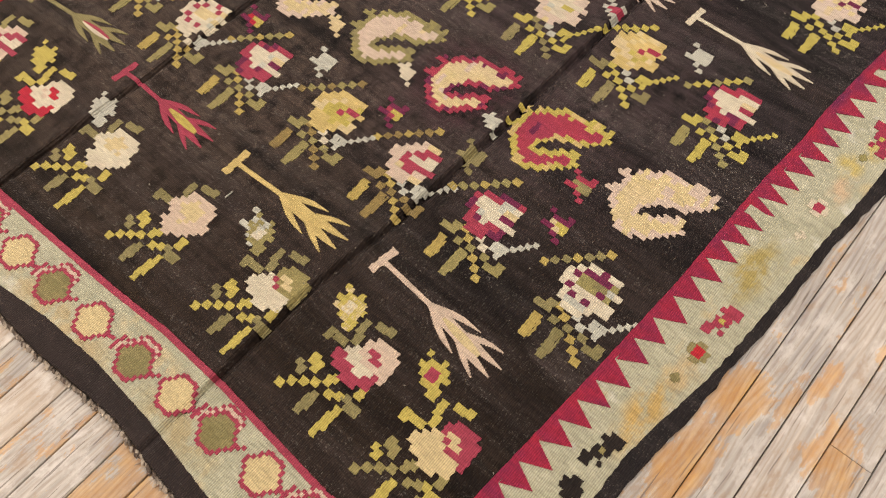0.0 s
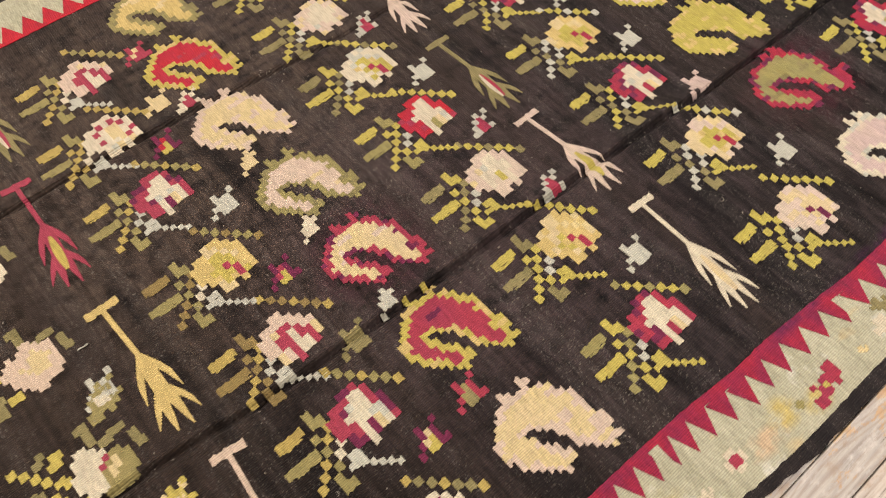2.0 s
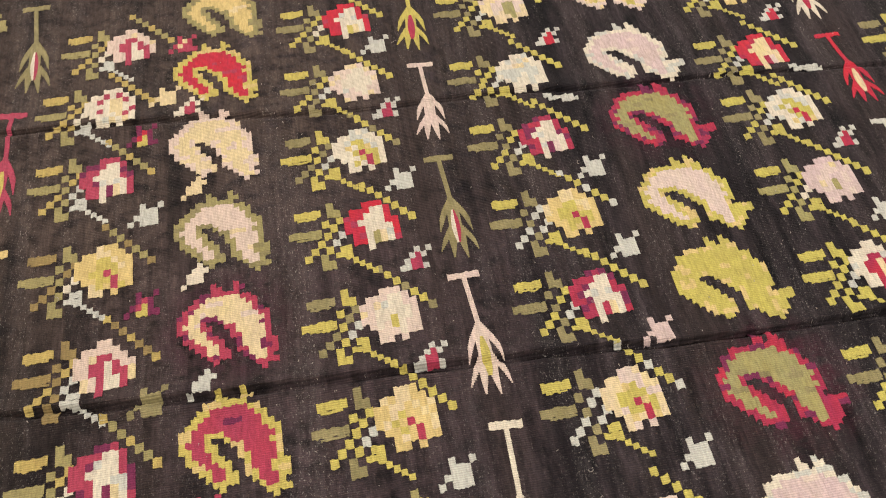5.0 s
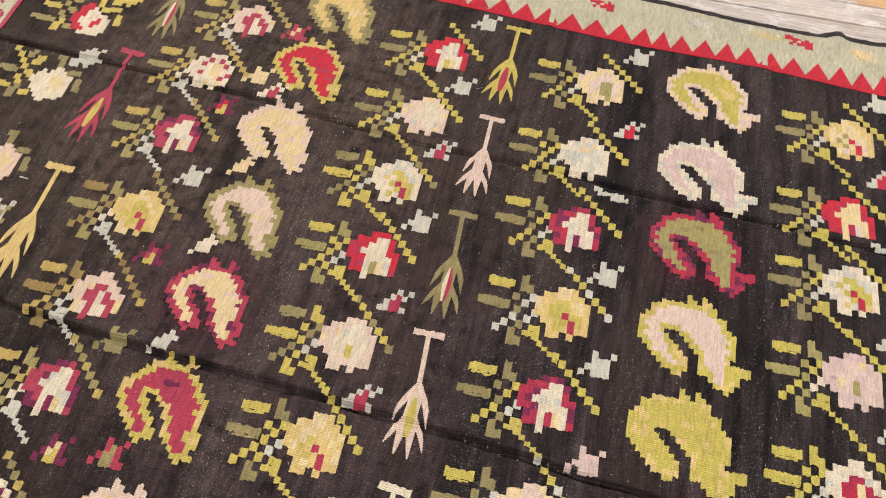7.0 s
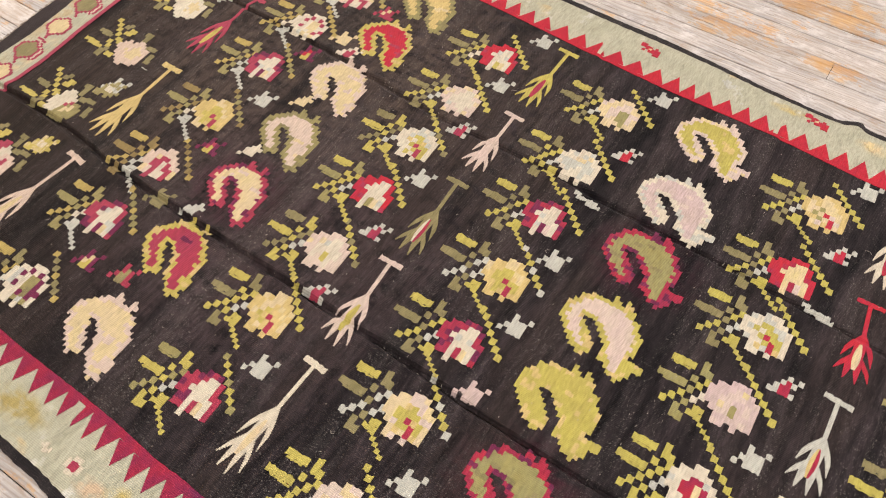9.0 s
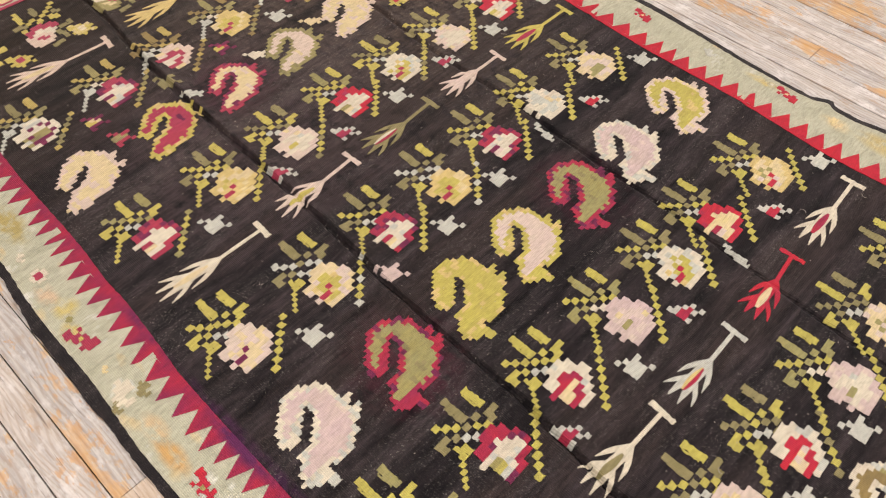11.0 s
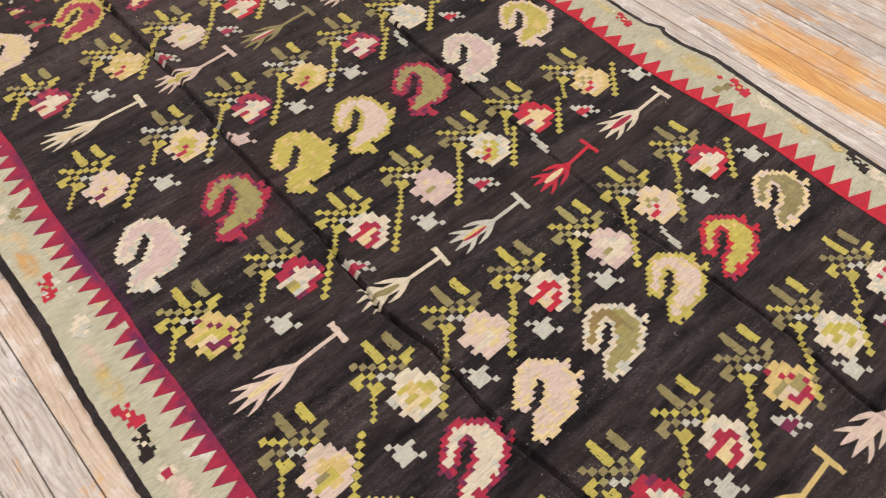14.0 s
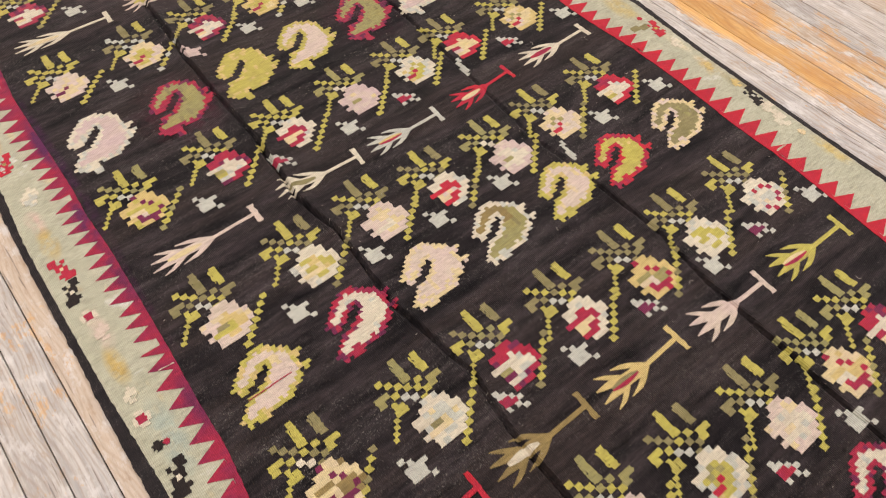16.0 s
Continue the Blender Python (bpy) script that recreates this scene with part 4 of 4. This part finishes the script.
# second vine row
rose(0.622, 0.001, "cross", {"o": "r", "i": "w", "c": "r", "s": "c"}, shift=-0.003, seed=115, bars="oy")
rose(0.620, 0.208, "diag", {"o": "g", "i": "g", "c": "r", "s": "y"}, shift=-0.003, seed=116)
rose(0.619, 0.390, "plain", {"o": "p", "i": "w", "c": "y", "s": "w"}, shift=-0.003, seed=117, bars="oy")
rose(0.611, 0.572, "cross", {"o": "R", "i": "w", "c": "k", "s": "c"}, shift=-0.003, seed=118)
rose(0.607, 0.744, "diag", {"o": "w", "i": "y", "c": "r", "s": "w"}, shift=-0.003, seed=119, bars="oy")
rose(0.617, 0.918, "plain", {"o": "p", "i": "w", "c": "w", "s": "w"}, shift=-0.003, seed=120)
rose(0.620, 1.097, "cross", {"o": "R", "i": "w", "c": "y", "s": "c"}, shift=-0.003, seed=121)
# third vine row
rose(0.981, -0.026, "diag", {"o": "p", "i": "c", "c": "m", "s": "p"}, reach=0.9, shift=-0.0105, seed=122, bars="yy")
rose(0.985, 0.182, "diag", {"o": "c", "i": "y", "c": "r", "s": "y", "h": "s"}, reach=0.9, shift=-0.0105, seed=123)
rose(0.982, 0.368, "cross", {"o": "r", "i": "w", "c": "r", "s": "c"}, reach=0.9, shift=-0.0105, seed=124)
rose(0.979, 0.541, "diag", {"o": "g", "i": "y", "c": "r", "s": "y", "h": "s"}, reach=0.9, shift=-0.0105, seed=125)
rose(0.972, 0.720, "cross", {"o": "r", "i": "w", "c": "m", "s": "p"}, reach=0.9, shift=-0.0105, seed=126)
rose(0.963, 0.892, "plain", {"o": "w", "i": "s", "c": "w", "s": "s"}, reach=0.9, shift=-0.0105, seed=127)
rose(0.967, 1.089, "plain", {"o": "c", "i": "p", "c": "k", "s": "k"}, reach=0.9, shift=-0.0105, seed=128, bars="yo")
# fourth vine row
rose(1.473, -0.051, "mosaic", {"o": "g", "i": "c", "c": "m", "s": "y"}, shift=-0.006, seed=129, bars="oy")
rose(1.475, 0.159, "cross", {"o": "r", "i": "w", "c": "k", "s": "y"}, shift=-0.006, seed=130)
rose(1.478, 0.345, "zig", {"o": "w", "i": "c", "c": "r", "s": "r"}, shift=-0.006, seed=131, bars="yy")
rose(1.472, 0.534, "plain", {"o": "l", "i": "p", "c": "k", "s": "l"}, shift=-0.006, seed=132)
rose(1.471, 0.712, "diag", {"o": "w", "i": "y", "c": "r", "s": "w"}, shift=-0.006, seed=133)
rose(1.468, 0.870, "cross", {"o": "R", "i": "c", "c": "r", "s": "p"}, shift=-0.006, seed=134)
rose(1.472, 1.070, "diag", {"o": "g", "i": "c", "c": "R", "s": "k"}, shift=-0.006, seed=135)
# fifth vine row
rose(1.846, -0.052, "plain", {"o": "p", "i": "g", "c": "o", "s": "y"}, shift=0, seed=136)
rose(1.835, 0.165, "plain", {"o": "w", "i": "y", "c": "y", "s": "c"}, shift=0, seed=137, bars="oy")
rose(1.827, 0.354, "plain", {"o": "p", "i": "c", "c": "p", "s": "w"}, shift=0, seed=138)
rose(1.844, 0.525, "zig", {"o": "w", "i": "c", "c": "R", "s": "R"}, shift=0, seed=139, bars="oy")
rose(1.851, 0.704, "plain", {"o": "l", "i": "w", "c": "k", "s": "w"}, shift=0, seed=140)
rose(1.841, 0.874, "diag", {"o": "c", "i": "p", "c": "R", "s": "k"}, shift=0, seed=141, bars="oy")
rose(1.836, 1.066, "cross", {"o": "R", "i": "w", "c": "c", "s": "y"}, shift=0, seed=142)
# sixth vine row
rose(2.258, -0.066, "mosaic", {"o": "c", "i": "c", "c": "m", "s": "t"}, shift=0.004, seed=143, bars="oy")
rose(2.270, 0.159, "plain", {"o": "w", "i": "s", "c": "o", "s": "c"}, shift=0.004, seed=144)
rose(2.270, 0.342, "cross", {"o": "r", "i": "w", "c": "k", "s": "m"}, shift=0.004, seed=145, bars="oy")
rose(2.284, 0.526, "zig", {"o": "w", "i": "c", "c": "r", "s": "r"}, shift=0.004, seed=146)
rose(2.293, 0.708, "mosaic", {"o": "g", "i": "c", "c": "r", "s": "k", "h": "o"}, shift=0.004, seed=147)
rose(2.293, 0.879, "plain", {"o": "w", "i": "y", "c": "y", "s": "w"}, shift=0.004, seed=148)
rose(2.295, 1.072, "crown", {"o": "w", "i": "s", "c": "r", "s": "w"}, shift=0.004, seed=149, bars="oy")
# seventh vine row
rose(2.637, 0.308, "plain", {"o": "p", "i": "w", "c": "y", "s": "w"}, shift=0.004, seed=150)
rose(2.664, 0.482, "diag", {"o": "w", "i": "y", "c": "R", "s": "k"}, shift=0.004, seed=151, bars="oy")
rose(2.681, 0.663, "plain", {"o": "p", "i": "w", "c": "c", "s": "w"}, shift=0.004, seed=152)
rose(2.680, 0.836, "mosaic", {"o": "c", "i": "w", "c": "r", "s": "g"}, shift=0.004, seed=153, bars="oy")
rose(2.668, 0.986, "cross", {"o": "r", "i": "w", "c": "r", "s": "c"}, shift=0.004, seed=154)
# first paisley row
paisley(0.362, -0.005, "p", "c", SHORT, 0.175, 0.178, seed=155)
paisley(0.357, 0.213, "y", "r", SHORT, 0.175, 0.178, seed=156)
paisley(0.352, 0.415, "r", "c", SHORT, 0.172, 0.170, seed=157)
paisley(0.348, 0.601, "k", "p", SHORT, 0.175, 0.178, seed=158)
paisley(0.338, 0.800, "p", "c", SHORT, 0.175, 0.178, seed=159)
paisley(0.345, 0.989, "y", "R", SHORT, 0.175, 0.178, seed=160)
paisley(0.363, 1.167, "k", "g", SHORT, 0.175, 0.178, seed=161)
# second paisley row
paisley(1.206, -0.039, "w", "l", LONG, 0.195, 0.179, seed=162)
paisley(1.214, 0.169, "r", "k", LONG, 0.195, 0.179, seed=163)
paisley(1.204, 0.363, "y", "y", LONG, 0.195, 0.179, seed=164)
paisley(1.201, 0.546, "y", "p", LONG, 0.195, 0.179, seed=165)
paisley(1.199, 0.736, "r", "k", LONG, 0.195, 0.179, seed=166)
paisley(1.195, 0.912, "w", "l", LONG, 0.195, 0.179, seed=167)
paisley(1.191, 1.123, "p", "y", LONG, 0.195, 0.179, seed=168)
# third paisley row
paisley(2.010, -0.051, "y", "p", SHORT, 0.154, 0.175, seed=169)
paisley(2.005, 0.165, "r", "w", SHORT, 0.154, 0.175, seed=170)
paisley(2.004, 0.353, "c", "p", SHORT, 0.154, 0.175, seed=171)
paisley(2.006, 0.546, "w", "k", SHORT, 0.154, 0.175, seed=172, hook="t")
paisley(2.008, 0.740, "y", "p", SHORT, 0.154, 0.175, seed=173)
paisley(2.018, 0.910, "R", "y", SHORT, 0.154, 0.175, seed=174)
paisley(2.016, 1.107, "c", "o", SHORT, 0.154, 0.175, seed=175)
# fourth paisley row
paisley(2.864, 0.704, "r", "w", SHORT, 0.154, 0.175, seed=176)
# first tree row
tree(-0.026, 0.280, "p", "c", -8, seed=177, length=1.12, wide=1)
tree(-0.052, 0.617, "g", "", -0.8, seed=178, length=1.1, wide=1.05)
tree(-0.049, 0.939, "r", "y", -3.8, seed=179, length=1.05, wide=1)
tree(-0.032, 1.242, "o", "wr", 2, seed=180, length=1.03, wide=1)
# second tree row
tree(0.766, 0.174, "w", "c", -4, seed=181, length=1.06, wide=0.95)
tree(0.750, 0.447, "p", "y", 1, seed=182, length=0.92, wide=1)
tree(0.750, 0.704, "o", "wr", 0, seed=183, length=0.92, wide=1)
tree(0.753, 0.948, "p", "", -2.3, seed=184, length=0.82, wide=0.95)
tree(0.756, 1.215, "y", "r", -3.5, seed=185, length=0.92, wide=1)
# third tree row
tree(1.633, 0.140, "p", "c", -1.3, seed=186, length=1.04, wide=1)
tree(1.629, 0.418, "w", "o", -4.9, seed=187, length=0.88, wide=1)
tree(1.632, 0.655, "s", "gr", -2.9, seed=188, length=0.84, wide=1)
tree(1.620, 0.897, "R", "c", 2.3, seed=189, length=0.79, wide=1)
tree(1.615, 1.174, "w", "r", -0.6, seed=190, length=0.94, wide=1)
# fourth tree row
tree(2.419, 0.131, "R", "", 0, seed=191, length=0.88, wide=1.2)
tree(2.425, 0.391, "t", "w", -2.7, seed=192, length=0.93, wide=1.15)
tree(2.431, 0.636, "g", "or", -1.2, seed=193, length=0.89, wide=1.15)
tree(2.452, 0.881, "p", "", -4.3, seed=194, length=0.86, wide=1.15)
tree(2.461, 1.138, "y", "cr", -4.6, seed=195, length=0.91, wide=1.15)
# small figures between the rows
filler(0.211, 0.662, "bird", "s", "", seed=196)
filler(0.242, 0.943, "bird", "c", "", seed=197)
filler(0.208, 0.480, "fly", "m", "ry", seed=198)
filler(0.296, 0.708, "chick", "c", "", seed=199)
filler(0.296, 0.520, "chick", "w", "", seed=200)
filler(0.276, 1.085, "fly", "r", "cr", seed=201)
filler(0.290, 0.909, "bird_red", "w", "r", seed=202)
filler(0.224, 0.301, "bird", "o", "", seed=203)
filler(0.306, 0.318, "chick", "s", "", seed=204)
filler(0.212, 0.102, "fly", "m", "cy", seed=205)
filler(0.302, 0.118, "fly", "r", "ko", seed=206)
filler(0.200, 0.847, "fly", "m", "Ry", seed=207)
filler(-0.123, 0.496, "bird", "s", "", seed=208)
filler(-0.127, 0.265, "bird", "c", "", seed=209)
filler(0.680, 0.114, "bird", "s", "", seed=210)
filler(0.671, 0.307, "bird_red", "s", "r", seed=211)
filler(0.675, 0.495, "bird_red", "s", "r", seed=212)
filler(0.673, 0.669, "bird", "s", "", seed=213)
filler(0.670, 0.843, "bird_red", "s", "r", seed=214)
filler(0.669, 1.022, "bird", "s", "", seed=215)
filler(0.682, 1.218, "bird", "s", "", seed=216)
filler(1.045, 0.085, "bird", "s", "", seed=217)
filler(1.049, 0.291, "bird", "l", "", seed=218)
filler(1.044, 0.462, "bird", "s", "", seed=219)
filler(1.032, 0.640, "bird", "s", "", seed=220)
filler(1.017, 0.816, "flat", "s", "", seed=221)
filler(1.032, 0.988, "bird_red", "s", "R", seed=222)
filler(1.026, 1.196, "bird", "s", "", seed=223)
filler(1.540, 0.071, "bird", "s", "", seed=224)
filler(1.535, 0.269, "bird_red", "s", "r", seed=225)
filler(1.536, 0.462, "bird", "s", "", seed=226)
filler(1.537, 0.631, "bird_red", "s", "r", seed=227)
filler(1.536, 0.815, "flat", "s", "", seed=228)
filler(1.529, 0.984, "bird_red", "s", "R", seed=229)
filler(1.526, 1.185, "bird", "s", "", seed=230)
filler(1.913, 0.080, "bird", "s", "", seed=231)
filler(1.891, 0.285, "bird", "s", "", seed=232)
filler(1.896, 0.456, "bird", "s", "", seed=233)
filler(1.900, 0.639, "bird", "s", "", seed=234)
filler(1.924, 0.823, "flat", "s", "", seed=235)
filler(1.891, 0.976, "bird", "s", "", seed=236)
filler(1.892, 1.169, "bird", "s", "", seed=237)
filler(2.326, 0.070, "bird", "s", "", seed=238)
filler(2.329, 0.288, "bird_red", "s", "r", seed=239)
filler(2.337, 0.461, "bird", "s", "", seed=240)
filler(2.344, 0.649, "bird_red", "s", "m", seed=241)
filler(2.357, 0.836, "bird", "s", "", seed=242)
filler(2.354, 0.991, "bird_red", "s", "m", seed=243)
filler(2.362, 1.170, "bird", "s", "", seed=244)
filler(2.737, 0.588, "bird_red", "s", "r", seed=245)
filler(2.754, 0.768, "bird", "s", "", seed=246)
filler(-0.124, 0.086, "bud", "y", "r", seed=247)
filler(-0.125, 0.264, "bud", "y", "w", seed=248)
filler(-0.127, 0.478, "bud", "k", "w", seed=249)
filler(-0.135, 0.899, "bud", "s", "s", seed=250)
filler(-0.130, 1.096, "bud", "y", "y", seed=251)
# figures in the side borders
border_sprig(0.243, -0.208, "sprig", "r", "y", band=near_band, size=1.00, seed=252)
border_sprig(0.174, -0.207, "spot", "o", "R", band=near_band, size=1.00, seed=253)
border_sprig(0.530, -0.222, "spot", "w", "r", band=near_band, size=1.00, seed=254)
border_sprig(0.461, -0.225, "patch", "w", "", band=near_band, size=0.50, seed=255)
border_sprig(-0.048, -0.182, "sprig", "d", "k", band=near_band, size=1.00, seed=256)
border_sprig(-0.121, -0.179, "spot", "d", "d", band=near_band, size=1.00, seed=257)
border_sprig(0.117, -0.202, "spot", "o", "o", band=near_band, size=0.45, seed=258)
border_sprig(0.727, -0.239, "twig", "r", "y", band=near_band, size=1.08, seed=259)
border_sprig(0.888, -0.246, "patch", "w", "", band=near_band, size=1.30, seed=260)
border_sprig(0.908, -0.214, "patch", "o", "", band=near_band, size=0.80, seed=261)
border_sprig(0.904, -0.269, "patch", "o", "", band=near_band, size=0.60, seed=262)
border_sprig(1.143, -0.247, "sprig", "R", "k", band=near_band, size=1.00, seed=263)
border_sprig(1.158, -0.259, "patch", "s", "", band=near_band, size=0.50, seed=264)
border_sprig(1.275, -0.239, "patch", "w", "", band=near_band, size=1.20, seed=265)
border_sprig(1.515, -0.260, "twig", "R", "c", band=near_band, size=1.00, seed=266)
border_sprig(1.585, -0.266, "sprig", "d", "w", band=near_band, size=1.00, seed=267)
border_sprig(1.287, -0.240, "patch", "s", "", band=near_band, size=0.90, seed=268)
border_sprig(1.663, -0.263, "spot", "w", "r", band=near_band, size=1.00, seed=269)
border_sprig(1.713, -0.256, "patch", "p", "", band=near_band, size=0.90, seed=270)
border_sprig(1.876, -0.273, "patch", "w", "", band=near_band, size=0.80, seed=271)
border_sprig(1.935, -0.276, "spot", "w", "r", band=near_band, size=1.00, seed=272)
border_sprig(2.002, -0.276, "spot", "d", "d", band=near_band, size=0.60, seed=273)
border_sprig(2.004, -0.260, "spot", "r", "r", band=near_band, size=0.35, seed=274)
border_sprig(2.079, -0.273, "sprig", "d", "w", band=near_band, size=1.15, seed=275)
border_sprig(0.924, 1.339, "sprig", "R", "c", band=far_band, size=0.85, seed=276)
border_sprig(1.362, 1.326, "sprig", "R", "c", band=far_band, size=0.90, seed=277)
border_sprig(1.737, 1.334, "sprig", "R", "y", band=far_band, size=1.00, seed=278)
border_sprig(1.681, 1.329, "spot", "R", "R", band=far_band, size=0.40, seed=279)
border_sprig(1.710, 1.300, "bar", "o", "", band=far_band, size=1.00, seed=280)
border_sprig(1.494, 1.318, "patch", "c", "", band=far_band, size=0.80, seed=282)
border_sprig(1.812, 1.331, "patch", "w", "", band=far_band, size=0.90, seed=283)
border_sprig(1.928, 1.326, "patch", "g", "", band=far_band, size=0.70, seed=284)
border_sprig(2.074, 1.326, "sprig", "d", "s", band=far_band, size=1.00, seed=285)
border_sprig(2.122, 1.323, "patch", "w", "", band=far_band, size=1.10, seed=286)
border_sprig(2.015, 1.331, "patch", "g", "", band=far_band, size=0.70, seed=287)
border_sprig(0.671, -0.232, "spot", "k", "k", band=near_band, size=0.40, seed=289)
border_sprig(0.820, -0.242, "patch", "c", "", band=near_band, size=0.40, seed=290)
border_sprig(2.168, 1.312, "patch", "w", "", band=far_band, size=1.20, seed=291)
border_sprig(2.230, 1.314, "spot", "c", "c", band=far_band, size=0.55, seed=292)
border_sprig(1.140, 1.331, "patch", "s", "", band=far_band, size=0.80, seed=288)


def darn(x0, y0, x1, y1, tone, parent=None):
    """A thin mending stitch from one place on the cloth to another."""
    ln = math.hypot(x1 - x0, y1 - y0)
    w = Weave((x0 + x1) / 2, (y0 + y1) / 2, math.degrees(math.atan2(y1 - y0, x1 - x0)), 77)
    w.patch(-ln / 2, ln / 2, -.0009, .0009, tone, 0.0030, 0.0004, n=max(4, round(ln / 0.004)), rows=1)
    w.done("darn", NAMES[tone] + " mending stitch", parent)


darn(2.025, -0.101, 2.023, -0.007, "r")
darn(1.862, -0.207, 1.864, -0.175, "w", near_band)
darn(1.884, -0.279, 1.894, -0.276, "w", near_band)
darn(1.894, -0.276, 1.881, -0.260, "w", near_band)
darn(-0.116, 0.576, -0.099, 0.575, "s")

# ---- loose lint and thread ends on the cloth ----
vs, fs = [], []
rnd = random.Random(21)


def fibre(x, y, ln, width, turn, curl):
    """A loose hair of pale wool, bowed, lying on the cloth."""
    p = len(vs)
    for k in range(5):
        q = k / 4 - 0.5
        a = turn + curl * q
        px, py = x + ln * q * math.cos(a), y + ln * q * math.sin(a)
        z = surface(px, py) + 0.0032
        dx, dy = -math.sin(a) * width / 2, math.cos(a) * width / 2
        vs.extend([(px + dx, py + dy, z), (px, py, z + width * 0.6), (px - dx, py - dy, z)])
    for k in range(4):
        for j in range(2):
            a = p + 3 * k + j
            fs.append((a, a + 1, a + 4, a + 3))


for k in range(520):
    x = rnd.uniform(-0.3, 2.9)
    if rnd.random() < 0.45:
        x = rnd.choice(FOLDS) + rnd.gauss(0.015, 0.025)
    y = rnd.uniform(near_field(x), far_field(x))
    if rnd.random() < 0.30:
        y = rnd.choice(creases)[0](x) + rnd.gauss(0, 0.016)
    fibre(x, y, rnd.uniform(.0015, .0045), rnd.uniform(.0006, .0014), rnd.gauss(1.5, 0.5), rnd.uniform(-1, 1))
for k in range(26):
    x = rnd.uniform(-0.25, 2.6)
    fibre(x, rnd.uniform(near_field(x), far_field(x)), rnd.uniform(.010, .018), .0009, rnd.uniform(0, 3), rnd.uniform(-2.5, 2.5))
tagged(mesh_object("lint", vs, fs, [LINT], rug, label="specks of pale lint and loose thread"), kind="stuff")

# ---- knotted, frayed end of the rug ----
vs, fs = [], []
rnd = random.Random(4)


def twist(x, y, z, ln, radius, turn):
    """A short twisted knot of warp ends, thick in its middle."""
    p, c, d = len(vs), math.cos(turn), math.sin(turn)
    for t, r in ((-0.5, 0.25), (-0.22, 0.9), (0.15, 1.0), (0.5, 0.2)):
        for k in range(5):
            a = k * math.tau / 5 + t
            u, v, h = t * ln, math.cos(a) * r * radius, math.sin(a) * r * radius
            vs.append((x + u * c - v * d, y + u * d + v * c, z + h))
    for ring in range(3):
        for k in range(5):
            a, b = p + ring * 5 + k, p + ring * 5 + (k + 1) % 5
            fs.append((a, b, b + 5, a + 5))


for k in range(420):
    y = -0.20 + 1.62 * k / 420 + rnd.uniform(-.0012, .0012)
    x = end_outer(y) - 0.003 + rnd.uniform(-.0035, .0020)
    if rnd.random() < 0.8:
        twist(x, y, 0.0042, rnd.uniform(.009, .014), rnd.uniform(.0026, .0040), rnd.uniform(0.5, 1.2))
    if rnd.random() < 0.12:
        twist(x - .006, y, 0.0022, rnd.uniform(.010, .020), rnd.uniform(.0005, .0009), rnd.uniform(-0.6, 0.6))
tagged(mesh_object("fringe", vs, fs, [FRINGE], rug, label="knotted grey-brown warp ends"), kind="stuff")


# ---- floorboards, one by one where the camera passes ----
def board_verts(x0, x1, y0, y1, top):
    c = 0.0012
    pro = [(y0, top - 0.011), (y0, top - c), (y0 + c, top), (y1 - c, top), (y1, top - c), (y1, top - 0.011)]
    return [(x0, y, z) for y, z in pro] + [(x1, y, z) for y, z in pro]


BOARD_FACES = [(i, i + 6, i + 7, i + 1) for i in range(5)] + [(5, 4, 3, 2, 1, 0), (6, 7, 8, 9, 10, 11)]
rnd = random.Random(11)
far_v, far_f = [], []
# the strips' seams; one narrow strip lies hidden under the rug
seams = [-0.2985 + BOARD * k for k in range(math.ceil((FY0 + 0.2985) / BOARD), 17)]
seams += [1.425 + BOARD * k for k in range(-8, math.floor((FY1 - 1.425) / BOARD) + 1)]
BUTTS = {-0.50: 0.182, -0.433: 1.135, -0.366: 1.05, 1.63: 1.826, 1.49: 1.333, 1.7625: 1.905}
for y, y_next in zip(seams, seams[1:]):
    plain_run = -0.75 < y < -0.22 or 1.3 < y < 2.0
    ends = [FX0]
    x = FX0 - rnd.uniform(0, 1.6)
    while x < FX1:
        x += rnd.uniform(1.1, 2.9)
        if FX0 + 0.05 < x < FX1 - 0.05 and not (plain_run and -0.8 < x < 3.0):
            ends.append(x)
    ends += [at for row, at in BUTTS.items() if abs(row - y) < 0.01] + [FX1]
    ends.sort()
    for a, b in zip(ends, ends[1:]):
        top = rnd.uniform(-0.0008, 0.0)
        g = rnd.uniform(0.0006, 0.0013)
        vv = board_verts(a + 0.0006, b - 0.0006, y + g, y_next - g, top)
        if -0.95 < y < 2.15 and b > -1.6 and a < 3.9:
            mesh_object("floorboard", vv, BOARD_FACES, [TAN_WOOD if abs(y + 0.366) < 0.01 and a > 1.0 else WOOD], floor)
        else:
            o = len(far_v)
            far_v += vv
            far_f += [tuple(i + o for i in q) for q in BOARD_FACES]
tagged(mesh_object("outer_floorboards", far_v, far_f, [WOOD], floor, label="limewashed floorboards beyond the rug"), kind="stuff")
